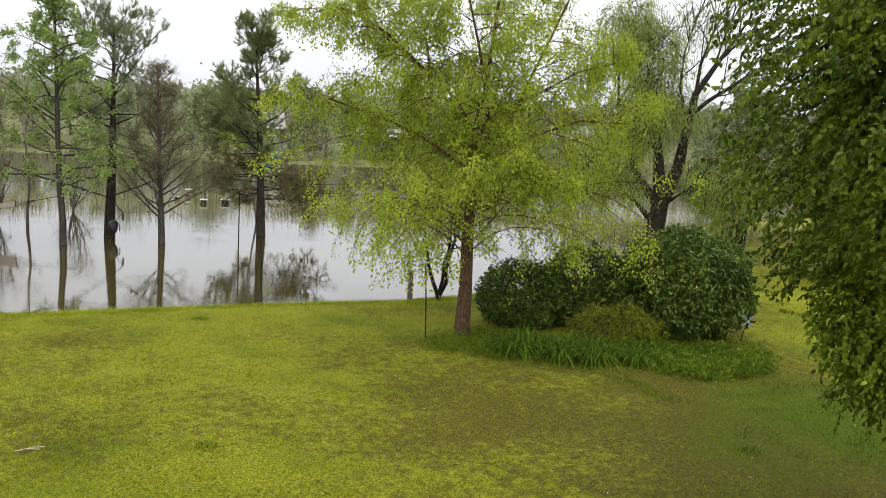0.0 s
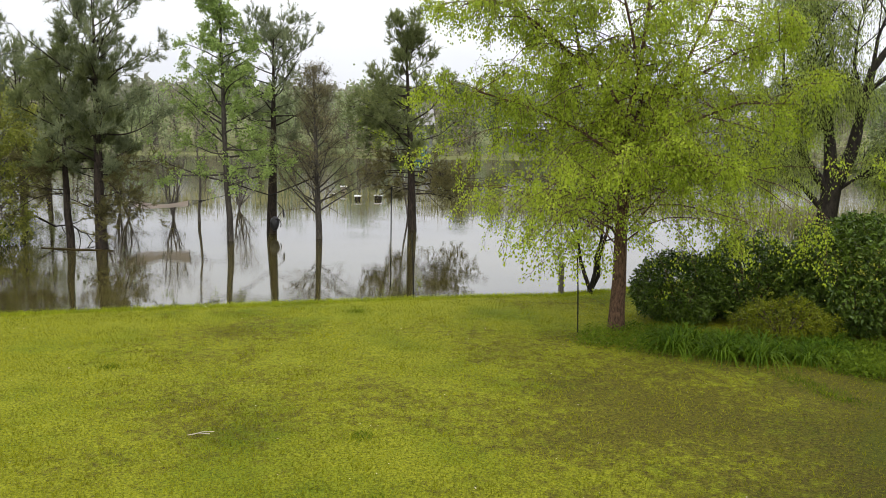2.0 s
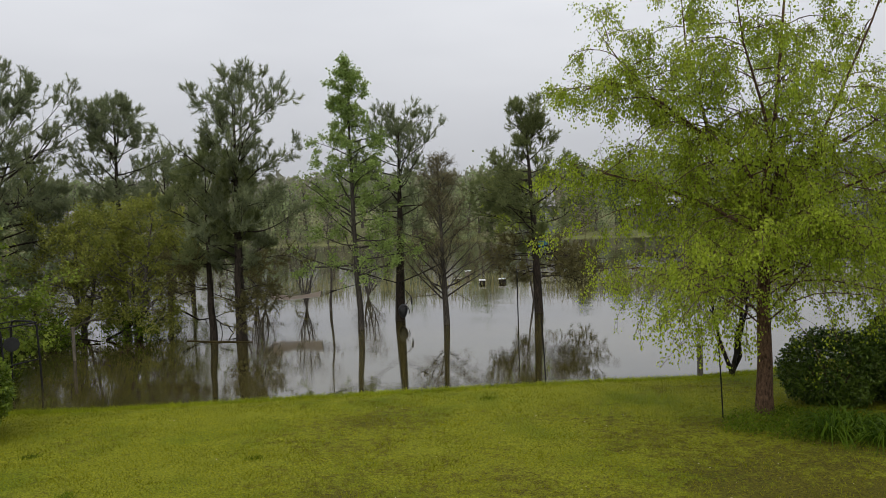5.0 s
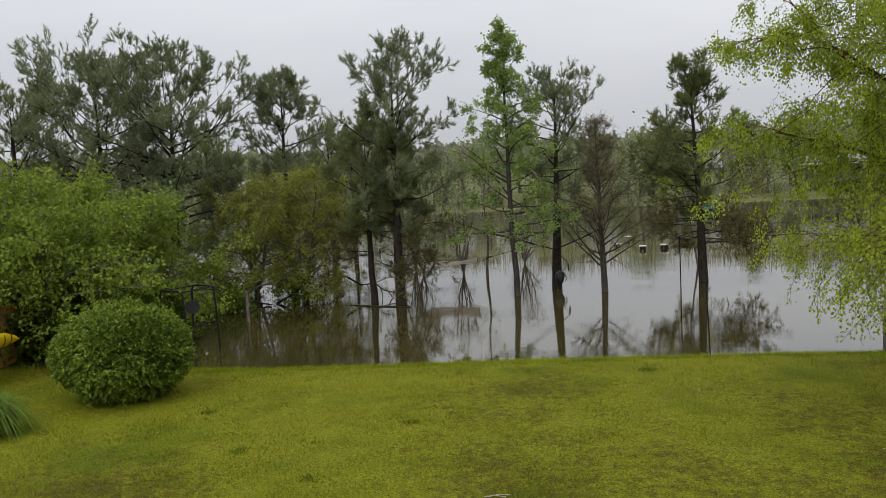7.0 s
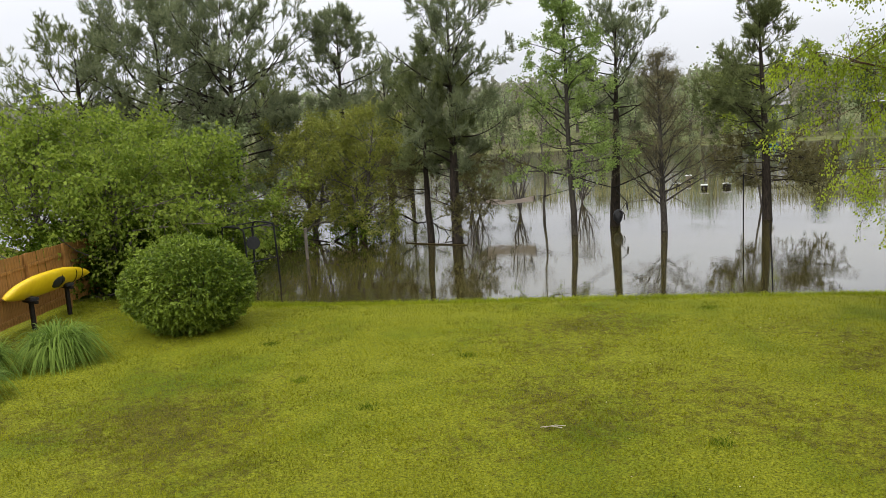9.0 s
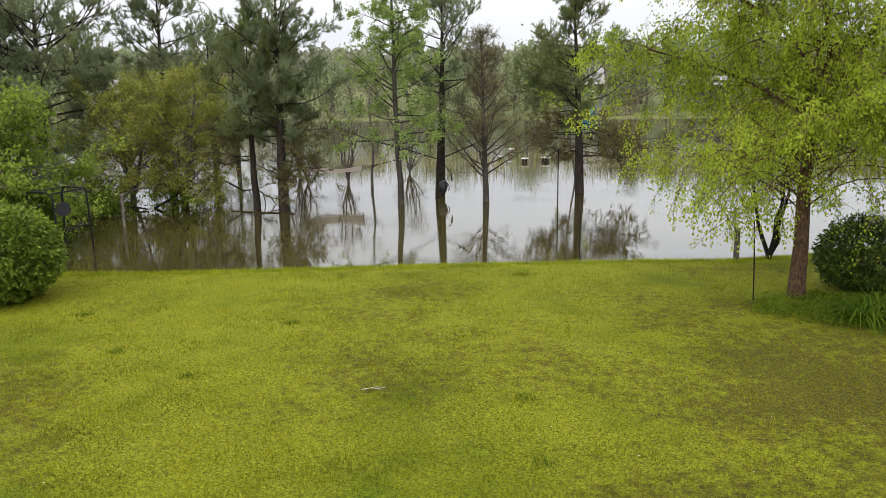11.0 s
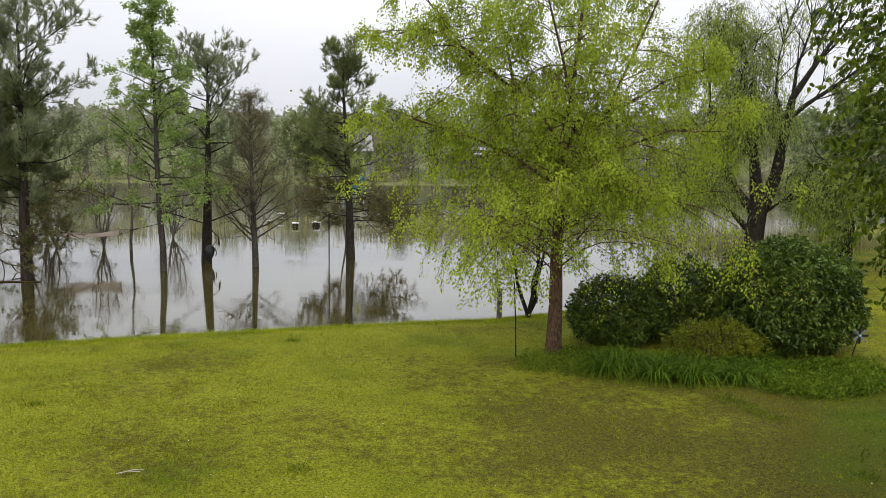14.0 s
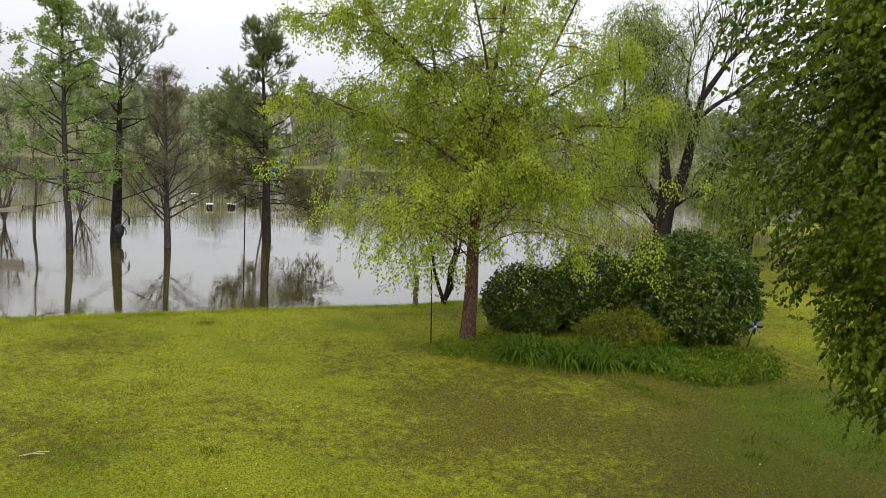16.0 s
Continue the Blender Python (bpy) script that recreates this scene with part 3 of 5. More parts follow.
def ground_z(x, y):
    x, y = np.asarray(x, float), np.asarray(y, float)
    s = shore_distance(x, y)
    near = np.where(s < 0, np.maximum(-1.5, 0.15 * s), 0.14 * (1 - np.exp(-np.maximum(s, 0) / 0.8)) + 0.026 * np.clip(s, 0, 24))
    edge = 116 + 7 * np.sin(x * 0.045) + 14 / (1 + np.exp(-(x - 8) / 5)) - 26 / (1 + np.exp((x + 62) / 9))
    f = y - edge
    far = np.where(f < 0, np.maximum(-1.5, 0.2 * f), 0.05 * np.minimum(f, 30) + 0.035 * np.maximum(f - 30, 0))
    far = np.minimum(far, 9.0)
    return np.where(y > 60, np.maximum(near, far), near)


def axis_steps(*spans):
    out = [np.arange(a, b, st) for a, b, st in spans]
    return np.unique(np.concatenate(out + [[spans[-1][1]]]))


gx = axis_steps((-2500, -300, 200), (-300, -60, 12), (-60, -27, 1.2), (-27, 13, 0.4), (13, 60, 1.2), (60, 300, 12), (300, 2500, 200))
gy = axis_steps((-2500, -300, 200), (-300, -20, 20), (-20, 3, 1.5), (3, 30, 0.4), (30, 60, 1.0), (60, 180, 3), (180, 400, 20), (400, 3000, 200))
GX, GY = np.meshgrid(gx, gy)
GZ = ground_z(GX, GY)
for iy in range(len(gy)):
    if 3 < gy[iy] < 30:
        for ix in range(len(gx)):
            if -27 < gx[ix] < 13 and GZ[iy, ix] > 0.02:
                GZ[iy, ix] += 0.022 * noise.noise((gx[ix] * 0.9, gy[iy] * 0.9, 0)) + 0.012 * noise.noise((gx[ix] * 3, gy[iy] * 3, 5))
gi = np.arange(len(gy) - 1)[:, None] * len(gx) + np.arange(len(gx) - 1)[None, :]
gf = np.stack([gi, gi + 1, gi + len(gx) + 1, gi + len(gx)], -1).reshape(-1, 4)
ground = new("ground", mesh_np("ground", np.stack([GX, GY, GZ], -1).reshape(-1, 3), gf, M_GROUND, True))
tagged(ground, "mown yellow-green lawn with thatch running into flood water", "lawn", kind="structure")

bmw = bmesh.new()
bmesh.ops.create_grid(bmw, x_segments=2, y_segments=2, size=1)
bmesh.ops.scale(bmw, vec=(700, 200, 1), verts=bmw.verts)
bmesh.ops.translate(bmw, vec=(0, 215, 0), verts=bmw.verts)
wme = bpy.data.meshes.new("water")
bmw.to_mesh(wme)
bmw.free()
wme.materials.append(M_WATER)
water = tagged(new("water", wme), "calm brown flood water mirroring the trees", "flood water", kind="structure")


def gz(x, y):
    return float(ground_z(x, y))


def on_ground(x, y, sink=0.0):
    return (x, y, gz(x, y) - sink)


# ---- trees standing in the water ----
pine((-18.4, 28.9, 0), 10.9, 0.21, "tall pine with open crown standing in flood water", 40, 0.30, 2.9, (0.0, 0.3), mat=M_NEEDLE_B, peak=0.5, crest=0.55, low=((13, 2.9, 3.0, 0, 180),))
pine((-19.65, 28.8, 0), 8.0, 0.15, "slender pine with dark trunk in flood water", 22, 0.42, 2.0, low=((5, 2.9, 2.2, 180, 100),))
pine((-18.75, 29.7, 0), 7.4, 0.11, "slender pine with dark trunk in flood water", 18, 0.45, 1.7)
pine((-13.63, 34.73, 0), 9.9, 0.22, "dark pine with a black swing tied to its trunk", 32, 0.50, 2.5, (0.2, 0.2), peak=0.5, lift=46, crest=0.5, mat=M_NEEDLE_B, subs=8, twigs=4, needles=28, wild=0.4)
pine((-7.73, 37.75, 0), 10.6, 0.2, "pine with narrow tufted top and low brown boughs", 32, 0.36, 2.3, (-0.5, 0), mat=M_NEEDLE, peak=0.12, crest=0.32,
     low=((11, 3.2, 2.4, 180, 80), (13, 3.2, 3.9, 15, 50)), side=((9, 5.4, 3.3, 180, 40), (8, 6.6, 2.6, 180, 45)))
pine((-26.9, 32.3, 0), 11.4, 0.2, "rounded pine with a straight trunk behind shrubs", 40, 0.38, 2.6, mat=M_NEEDLE_B, peak=0.5, low=((6, 3.6, 2.6, 0, 180),))
pine((-30.6, 28.0, 0.0), 10.9, 0.27, "broad spreading pine with heavy low limbs", 46, 0.36, 4.7, (0.6, 0), mat=M_NEEDLE_B, subs=13, needles=33, peak=0.6, lift=40, width=0.024, crest=0.55, wild=0.25)
pine((-33.2, 26.4, 0.0), 11.3, 0.25, "broad spreading pine with heavy low limbs", 46, 0.40, 4.7, mat=M_NEEDLE_B, subs=13, needles=33, peak=0.6, lift=40, width=0.024, crest=0.55, wild=0.25)
pine((-37.0, 24.5, 0.0), 10.2, 0.3, "broad spreading pine with heavy low limbs", 40, 0.3, 4.4, mat=M_NEEDLE, subs=10, peak=0.5, lift=42, crest=0.6)
far_pine = pine((-33, 44, 0), 9.0, 0.2, "dark pine farther back in the flooded wood", 36, 0.2, 3.0, subs=7, twigs=3, needles=24, width=0.034)
for px, py, ps, pr in ((-40, 40, 0.95, 30), (-46, 46, 1.1, 100), (-37, 52, 1.0, 260), (-52, 38, 1.0, 150)):
    copy_thing(far_pine, Matrix.Translation((px, py, 0)) @ pose(0, 0, 0, 0, 0, pr) @ Matrix.Scale(ps, 4))


def sweetgum(at, top, r, reach, label):
    wood, tips = Wood(), []
    tr = trunk_line(top, 10, 0.03)
    wood.tube(tr, r * (1.1 - np.linspace(0, 1, 10)) + 0.01, 8)
    branches(wood, tr, r, (60, 0.22, 0.985, lambda u: reach * (1.0 - 0.8 * u), lambda u: 4 + 40 * u, 0.15, 0.1), (7, 0.40, 46, 0.1, 0.22), (4, 0.3, 45, 0.2), tips, wild=0.5)
    return finish_tree("sweetgum_tree", at, wood, M_DARK_TRUNK, leaves_on(tips, 11, 0.095, 0.85, 0.35, M_GUM_LEAF, spread=0.06), label)


sweetgum((-14.4, 32.0, 0), 11.2, 0.12, 2.9, "slim young tree with fresh light green leaves in water")


def bare_cypress(at, top, label):
    wood, tips = Wood(), []
    tr = trunk_line(top, 10, 0.012, (-0.2, 0))
    wood.tube(tr, 0.13 * (1.1 - np.linspace(0, 1, 10)) + 0.008, 8)
    branches(wood, tr, 0.09, (62, 0.17, 0.98, lambda u: 2.9 * (1.0 - 0.85 * u), lambda u: 34 + 14 * u, 0.15, 0.06), (11, 0.42, 42, 0.15, 0.15), (6, 0.36, 40, 0.0), tips, wild=0.3)
    return finish_tree("cypress_tree", at, wood, M_DARK_TRUNK, leaves_on(tips, 6, 0.07, 0.26, 0.4, M_CYPRESS_LEAF), label)


for gx0, gy0, gh in ((-8.95, 42.6, 6.6),):
    wood, tips = Wood(), []
    tr = trunk_line(gh, 9, 0.05, (-1.3, 0))
    wood.tube(tr, 0.045 * (1.1 - np.linspace(0, 1, 9)) + 0.008, 7)
    branches(wood, tr, 0.08, (22, 0.5, 0.97, lambda u: 2.2 - 1.3 * u, lambda u: 15 + 30 * u, 0.0, 0.1), (7, 0.45, 45, 0.0, 0.2), (4, 0.35, 45, -0.3), tips)
    finish_tree("young_tree", (gx0, gy0, 0), wood, M_GREY_BARK, leaves_on(tips, 7, 0.11, 0.7, 0.6, M_BIRCH_LEAF, spread=0.08), "young tree with bright yellow-green leaves in water", group="young trees in the water")


bare_cypress((-11.06, 33.74, 0), 7.3, "budding cypress with fine brown twigs in flood water")


def sapling(at, top, label):
    wood, tips = Wood(), []
    tr = trunk_line(top, 8, 0.05)
    wood.tube(tr, 0.07 * (1.1 - np.linspace(0, 1, 8)) + 0.006, 6)
    branches(wood, tr, 0.07, (14, 0.35, 0.97, lambda u: 1.0 * (1.0 - 0.5 * u), lambda u: 40, 0.2, 0.08), (4, 0.45, 40, 0.1, 0.2), (3, 0.25, 40, 0.0), tips)
    return finish_tree("sapling", at, wood, M_GREY_BARK, leaves_on(tips, 1.5, 0.08, 0.6, 0.4, M_FAR_BROWN), label)


sapling((-18.6, 37.7, 0), 5.2, "thin sapling with sparse buds standing in water")

# ---- river birch on the lawn ----


def birch(at):
    wood, tips = Wood(), []
    tr = np.array([(0, 0, -0.3), (0.0, 0, 0.4), (0.02, 0, 1.2), (0.0, 0, 2.4), (0.03, 0.0, 3.6), (-0.02, 0, 5.0)])
    wood.tube(tr, [0.25, 0.195, 0.17, 0.15, 0.125, 0.10], 10)
    leaders = [
        ([(-0.02, 0, 4.95), (-0.4, 0.1, 5.7), (-1.1, 0.15, 6.3), (-2.1, 0.2, 7.0), (-3.0, 0.1, 8.1), (-3.6, 0, 9.0)], 0.045, 2.3),
        ([(-1.1, 0.15, 6.3), (-1.3, 0.3, 7.3), (-1.6, 0.5, 8.6), (-1.7, 0.6, 10.0)], 0.035, 2.0),
        ([(-0.02, 0, 4.9), (0.22, 0.0, 6.0), (0.35, -0.1, 7.4), (0.5, 0, 9.2), (0.6, 0, 11.0)], 0.06, 2.6),
        ([(0.22, 0, 6.0), (0.0, -0.5, 6.9), (-0.4, -1.1, 8.2), (-0.6, -1.4, 9.6)], 0.035, 2.0),
        ([(0.1, 0, 4.2), (0.9, 0.3, 5.4), (1.6, 0.4, 7.0), (2.3, 0.3, 8.7), (2.7, 0.2, 10.0)], 0.045, 2.5),
        ([(0.05, 0.1, 4.5), (0.5, 1.0, 5.8), (0.9, 1.8, 7.4), (1.0, 2.2, 9.0)], 0.045, 2.3),
        ([(-0.05, 0, 4.1), (-1.2, -0.2, 4.8), (-2.4, -0.3, 5.3), (-3.5, -0.2, 5.6), (-4.4, -0.1, 5.4)], 0.035, 1.9),
        ([(-1.1, 0.15, 6.3), (-2.2, -0.2, 7.2), (-3.2, -0.3, 7.7), (-4.1, -0.2, 7.5)], 0.03, 1.7),
        ([(0.05, 0, 4.0), (1.2, -0.1, 4.9), (2.5, -0.1, 5.4), (3.9, 0, 5.4)], 0.04, 2.1),
        ([(0.1, 0.1, 4.4), (1.2, 0.4, 5.8), (2.5, 0.5, 6.6), (3.9, 0.4, 7.0)], 0.04, 2.1),
        ([(0.0, -0.1, 3.6), (0.6, -1.0, 4.0), (1.2, -1.8, 4.2), (1.7, -2.5, 3.9)], 0.035, 1.5),
        ([(-0.1, 0.1, 4.1), (-0.6, 1.2, 5.2), (-1.2, 2.3, 6.0), (-1.6, 3.2, 6.0)], 0.035, 1.9)]
    tw = (6, 0.5, 45, -1.6)
    branches(wood, tr, 0.045, (30, 0.52, 0.90, lambda u: 4.5 - 0.5 * u, lambda u: 34 + 12 * u, -1.15, 0.10), (13, 0.42, 50, -0.8, 0.10), tw, tips, 2.8, wild=0.3)
    for pts, r, reach in leaders:
        ld = np.array(pts)
        wood.tube(ld, r * (1 - np.linspace(0, 1, len(ld))) ** 0.8 + 0.006, 7)
        branches(wood, ld, 0.018, (15, 0.10, 0.99, lambda u: reach * (1.0 - 0.5 * u), lambda u: 16 + 26 * u, -0.85, 0.12), (8, 0.45, 48, -0.7, 0.12), tw, tips, wild=0.5)
    return finish_tree("river_birch", at, wood, M_BIRCH_BARK, leaves_on(tips, 10.5, 0.062, 0.72, 0.9, M_BIRCH_LEAF, spread=0.05),
                       "river birch with flaky bark and fresh drooping yellow-green leaves", "birch tree")


birch(on_ground(1.07, 19.5))

# ---- willow on the far side of the beds ----


def willow(at):
    wood, tips = Wood(), []
    limb = lambda pts, r0, r1, sides=8: wood.tube(np.array(pts), np.linspace(r0, r1, len(pts)), sides)
    limb([(0, 0, -0.4), (0.0, 0, 0.5), (0.02, 0, 1.4), (0.1, 0, 2.2), (0.15, 0, 2.9)], 0.44, 0.36, 12)
    arms = [
        ([(-0.2, 0, 1.5), (-0.9, 0.2, 2.3), (-1.9, 0.4, 3.0), (-3.2, 0.3, 4.2)], 0.15, 0.02, False),
        ([(-0.1, 0, 2.4), (-0.9, 0.2, 3.4), (-1.6, 0.3, 4.8), (-2.0, 0.4, 6.1), (-2.2, 0.4, 8.3), (-1.8, 0.3, 10.2)], 0.22, 0.012, False),
        ([(0.05, 0, 2.7), (-0.1, 0.1, 4.3), (-0.25, 0.2, 5.4), (-0.15, 0.2, 6.7)], 0.3, 0.09, False),
        ([(-0.1, 0.1, 4.3), (-0.7, 0.4, 5.8), (-0.9, 0.5, 7.6), (-0.5, 0.5, 9.6)], 0.1, 0.012, False),
        ([(0.3, 0, 2.6), (0.75, -0.1, 4.0), (0.95, -0.2, 5.6), (1.2, -0.2, 7.3), (1.9, -0.3, 8.5), (2.7, -0.4, 9.8), (3.5, -0.5, 11.2)], 0.3, 0.012, True),
        ([(1.1, -0.2, 6.4), (1.7, -0.4, 7.0), (2.5, -0.6, 7.6), (4.1, -0.8, 8.8)], 0.11, 0.05, True),
        ([(1.2, -0.2, 7.2), (1.3, -0.2, 8.6), (1.7, -0.3, 10.0), (1.9, -0.3, 11.6)], 0.09, 0.01, True),
        ([(1.0, -0.2, 6.0), (0.6, 0.2, 7.5), (0.7, 0.4, 9.0), (1.1, 0.4, 10.8)], 0.09, 0.01, True),
        ([(1.9, -0.3, 8.5), (2.2, -0.1, 9.6), (2.9, 0.0, 11.4)], 0.06, 0.01, True),
        ([(0.35, 0, 2.3), (0.9, -0.2, 2.8), (1.6, -0.4, 3.4), (2.6, -0.6, 3.5)], 0.08, 0.012, False)]
    for pts, r0, r1, bare in arms:
        limb(pts, r0, r1)
    for pts, r0, r1, bare in arms:
        pts = np.array(pts)
        for _ in range(10 if bare else 16):
            s = rng.uniform(0.35, 1.0)
            q, qd = along(pts, s)
            L = rng.uniform(1.0, 2.6)
            b2 = bend(q, away(qd, 32 if bare else 40), L, 6, 0.6 if bare else 0.1, 0.14)
            wood.tube(b2, np.linspace(0.035 if bare else 0.028, 0.006, 7), 5)
            for _ in range(5 if bare else 10):
                p, d = along(b2, rng.uniform(0.25, 1))
                b3 = bend(p, away(d, 38 if bare else 50), rng.uniform(0.5, 1.2), 4, 0.4 if bare else -0.5, 0.14)
                wood.tube(b3, np.linspace(0.014, 0.005, 5), 3)
                if bare and rng.uniform() < 0.75:
                    continue
                for _ in range(2 if bare else 4):
                    p4, d4 = along(b3, rng.uniform(0.2, 1))
                    b4 = bend(p4, away(d4, 60), rng.uniform(0.7, 1.9), 5, -3.2, 0.06)
                    wood.tube(b4, np.linspace(0.005, 0.003, 6), 3)
                    tips.append(b4)
    return finish_tree("willow_tree", at, wood, M_DARK_BARK, leaves_on(tips, 24, 0.13, 0.27, 1.1, M_WILLOW_LEAF, spread=0.07),
                       "old willow with dark forked trunk and hanging green strands")


willow((10.5, 36.6, 0.25))


def broadleaf(at, top, reach, label, leaf, bark, r=0.14, clear=0.2, limbs=26, per=9, size=0.12, name="tree", lift=28, stems=1, ratio=0.7, twl=0.5, wild=0.3):
    wood, tips = Wood(), []
    for k in range(stems):
        a = k * 2.4 + 0.5
        lean = (0, 0) if stems == 1 else (math.cos(a) * reach * 0.3, math.sin(a) * reach * 0.3)
        tr = trunk_line(top * rng.uniform(0.85, 1.0), 9, 0.05, lean)
        wood.tube(tr, r * (1.1 - np.linspace(0, 1, 9)) + 0.01, 7)
        shape = lambda u: reach * (0.55 + 0.45 * math.sin(3.0 * min(1, u + 0.15)))
        branches(wood, tr, r, (limbs // stems, clear, 0.95, shape, lambda u: lift + 30 * u, 0.1, 0.1), (8, 0.45, 48, 0.05, 0.2), (5, twl, 48, -0.1), tips, wild=wild)
    return finish_tree(name, at, wood, bark, leaves_on(tips, per, size, ratio, 0.4, leaf, spread=0.07), label)


# green trees along the fence and over the water's edge
broadleaf(on_ground(-23.2, 16.4), 4.5, 3.2, "leafy green tree overhanging the wooden fence", M_LEFT_LEAF, M_GREY_BARK, 0.13, 0.06, 36, 9, 0.14, lift=16, twl=0.75, wild=1.0)
broadleaf(on_ground(-26.5, 15.6), 4.9, 3.4, "leafy green tree behind the wooden fence", M_LEFT_LEAF, M_GREY_BARK, 0.14, 0.08, 36, 9, 0.14, lift=18, twl=0.75, wild=1.0)
broadleaf((-24.2, 20.2, 0), 4.3, 3.0, "leafy green tree leaning over flood water", M_LEFT_LEAF, M_GREY_BARK, 0.12, 0.08, 36, 9, 0.14, lift=14, twl=0.75, wild=1.0)
broadleaf((-28.5, 20.5, 0), 4.9, 3.4, "leafy green tree behind the wooden fence", M_LEFT_LEAF, M_GREY_BARK, 0.14, 0.08, 36, 9, 0.15, lift=18, twl=0.75, wild=1.0)
broadleaf((-23.6, 29.1, 0), 5.2, 2.9, "yellowish wax myrtle shrub standing in water", M_MYRTLE_LEAF, M_GREY_BARK, 0.1, 0.1, 44, 15, 0.11, "wax_myrtle", 12, 2, 0.5)
broadleaf((-27.0, 29.6, 0), 5.0, 3.0, "yellowish wax myrtle shrub standing in water", M_MYRTLE_LEAF, M_GREY_BARK, 0.1, 0.08, 44, 15, 0.11, "wax_myrtle", 12, 3, 0.5)
broadleaf((-30.0, 25.5, 0), 5.2, 3.2, "dark green shrubby tree at the flooded edge", M_FAR_LEAF, M_GREY_BARK, 0.12, 0.08, 40, 11, 0.17, lift=12)
broadleaf((-21.2, 33.5, 0), 4.2, 2.2, "dark green shrub standing in flood water", M_FAR_LEAF, M_GREY_BARK, 0.05, 0.15, 26, 2, 0.10, "water_shrub", 30, 3)
for bx, by, bt in ((-20.4, 38.5, 3.6), (-22.6, 38.0, 3.2), (-24.6, 40.5, 3.8), (-19.0, 43.5, 3.0)):
    broadleaf((bx, by, 0), bt, 1.7, "leafless grey brush standing in flood water", M_FAR_BROWN, M_GREY_BARK, 0.04, 0.1, 28, 1.2, 0.06, "brush", 45, 5)

# right-hand trees
broadleaf(on_ground(15.5, 39.3), 7.5, 3.4, "dark green tree with short trunk by the reeds", M_FAR_LEAF, M_DARK_BARK, 0.3, 0.3, 40, 16, 0.15, lift=15)
broadleaf(on_ground(16.3, 30.5), 6.0, 3.0, "dense dark green tree at the lawn edge", M_PEAR_LEAF, M_DARK_BARK, 0.15, 0.06, 40, 13, 0.16, lift=12)
broadleaf(on_ground(20.5, 33.5), 8.5, 4.0, "dense dark green tree at the lawn edge", M_PEAR_LEAF, M_DARK_BARK, 0.2, 0.06, 40, 13, 0.18, lift=15)
broadleaf(on_ground(0.52, 24.6), 3.7, 2.2, "small many-stemmed tree at the water's edge", M_BIRCH_LEAF, M_DARK_BARK, 0.06, 0.5, 24, 8, 0.07, "crape_myrtle", 35, 3)

# ---- near tree beside the house ----


def spray_shell(center, radii, count, per, size, ratio, twig, mat, bark, droop, depth=0.35, lumps=0.12, floor=None, seed=3):
    """Leafy sprays over a lumpy crown: gives the twig wood and the leaf arrays."""
    P, A, S, wood = [], [], [], Wood()
    c, r = np.array(center), np.array(radii)
    for _ in range(count):
        d = unit(rng.normal(size=3))
        k = 1 + lumps * 2.2 * noise.noise(Vector(d * 2.1) + Vector((seed, 0, 0))) + lumps * noise.noise(Vector(d * 5.2) + Vector((0, seed, 0)))
        k *= 1 - depth * rng.uniform(0, 1) ** 2
        e = c + d * r * k
        if floor is not None and e[2] < floor:
            continue
        out = unit(unit(d / r) + rng.normal(size=3) * 0.45 + [0, 0, 0.15])
        t = bend(e - out * twig, out, twig, 3, -droop, 0.12)
        if len(P) % 3 == 0:
            wood.tube(t, [0.004, 0.0035, 0.003, 0.002], 3)
        kk = max(3, int(per * rng.uniform(0.7, 1.3)))
        x = np.linspace(0.3, 1, kk) * 2.999
        i = x.astype(int)
        P.append(t[i] + (t[i + 1] - t[i]) * (x - i)[:, None])
        A.append(out * 0.45 + rng.normal(size=(kk, 3)) * 0.55 + [0, 0, -droop])
        S.append(np.array([-out[1], out[0], 0.0]) + rng.normal(size=(kk, 3)) * 0.8)
    P, A, S = np.concatenate(P), np.concatenate(A), np.concatenate(S)
    L = size * rng.uniform(0.65, 1.2, len(P))
    return wood, P, A, S, L


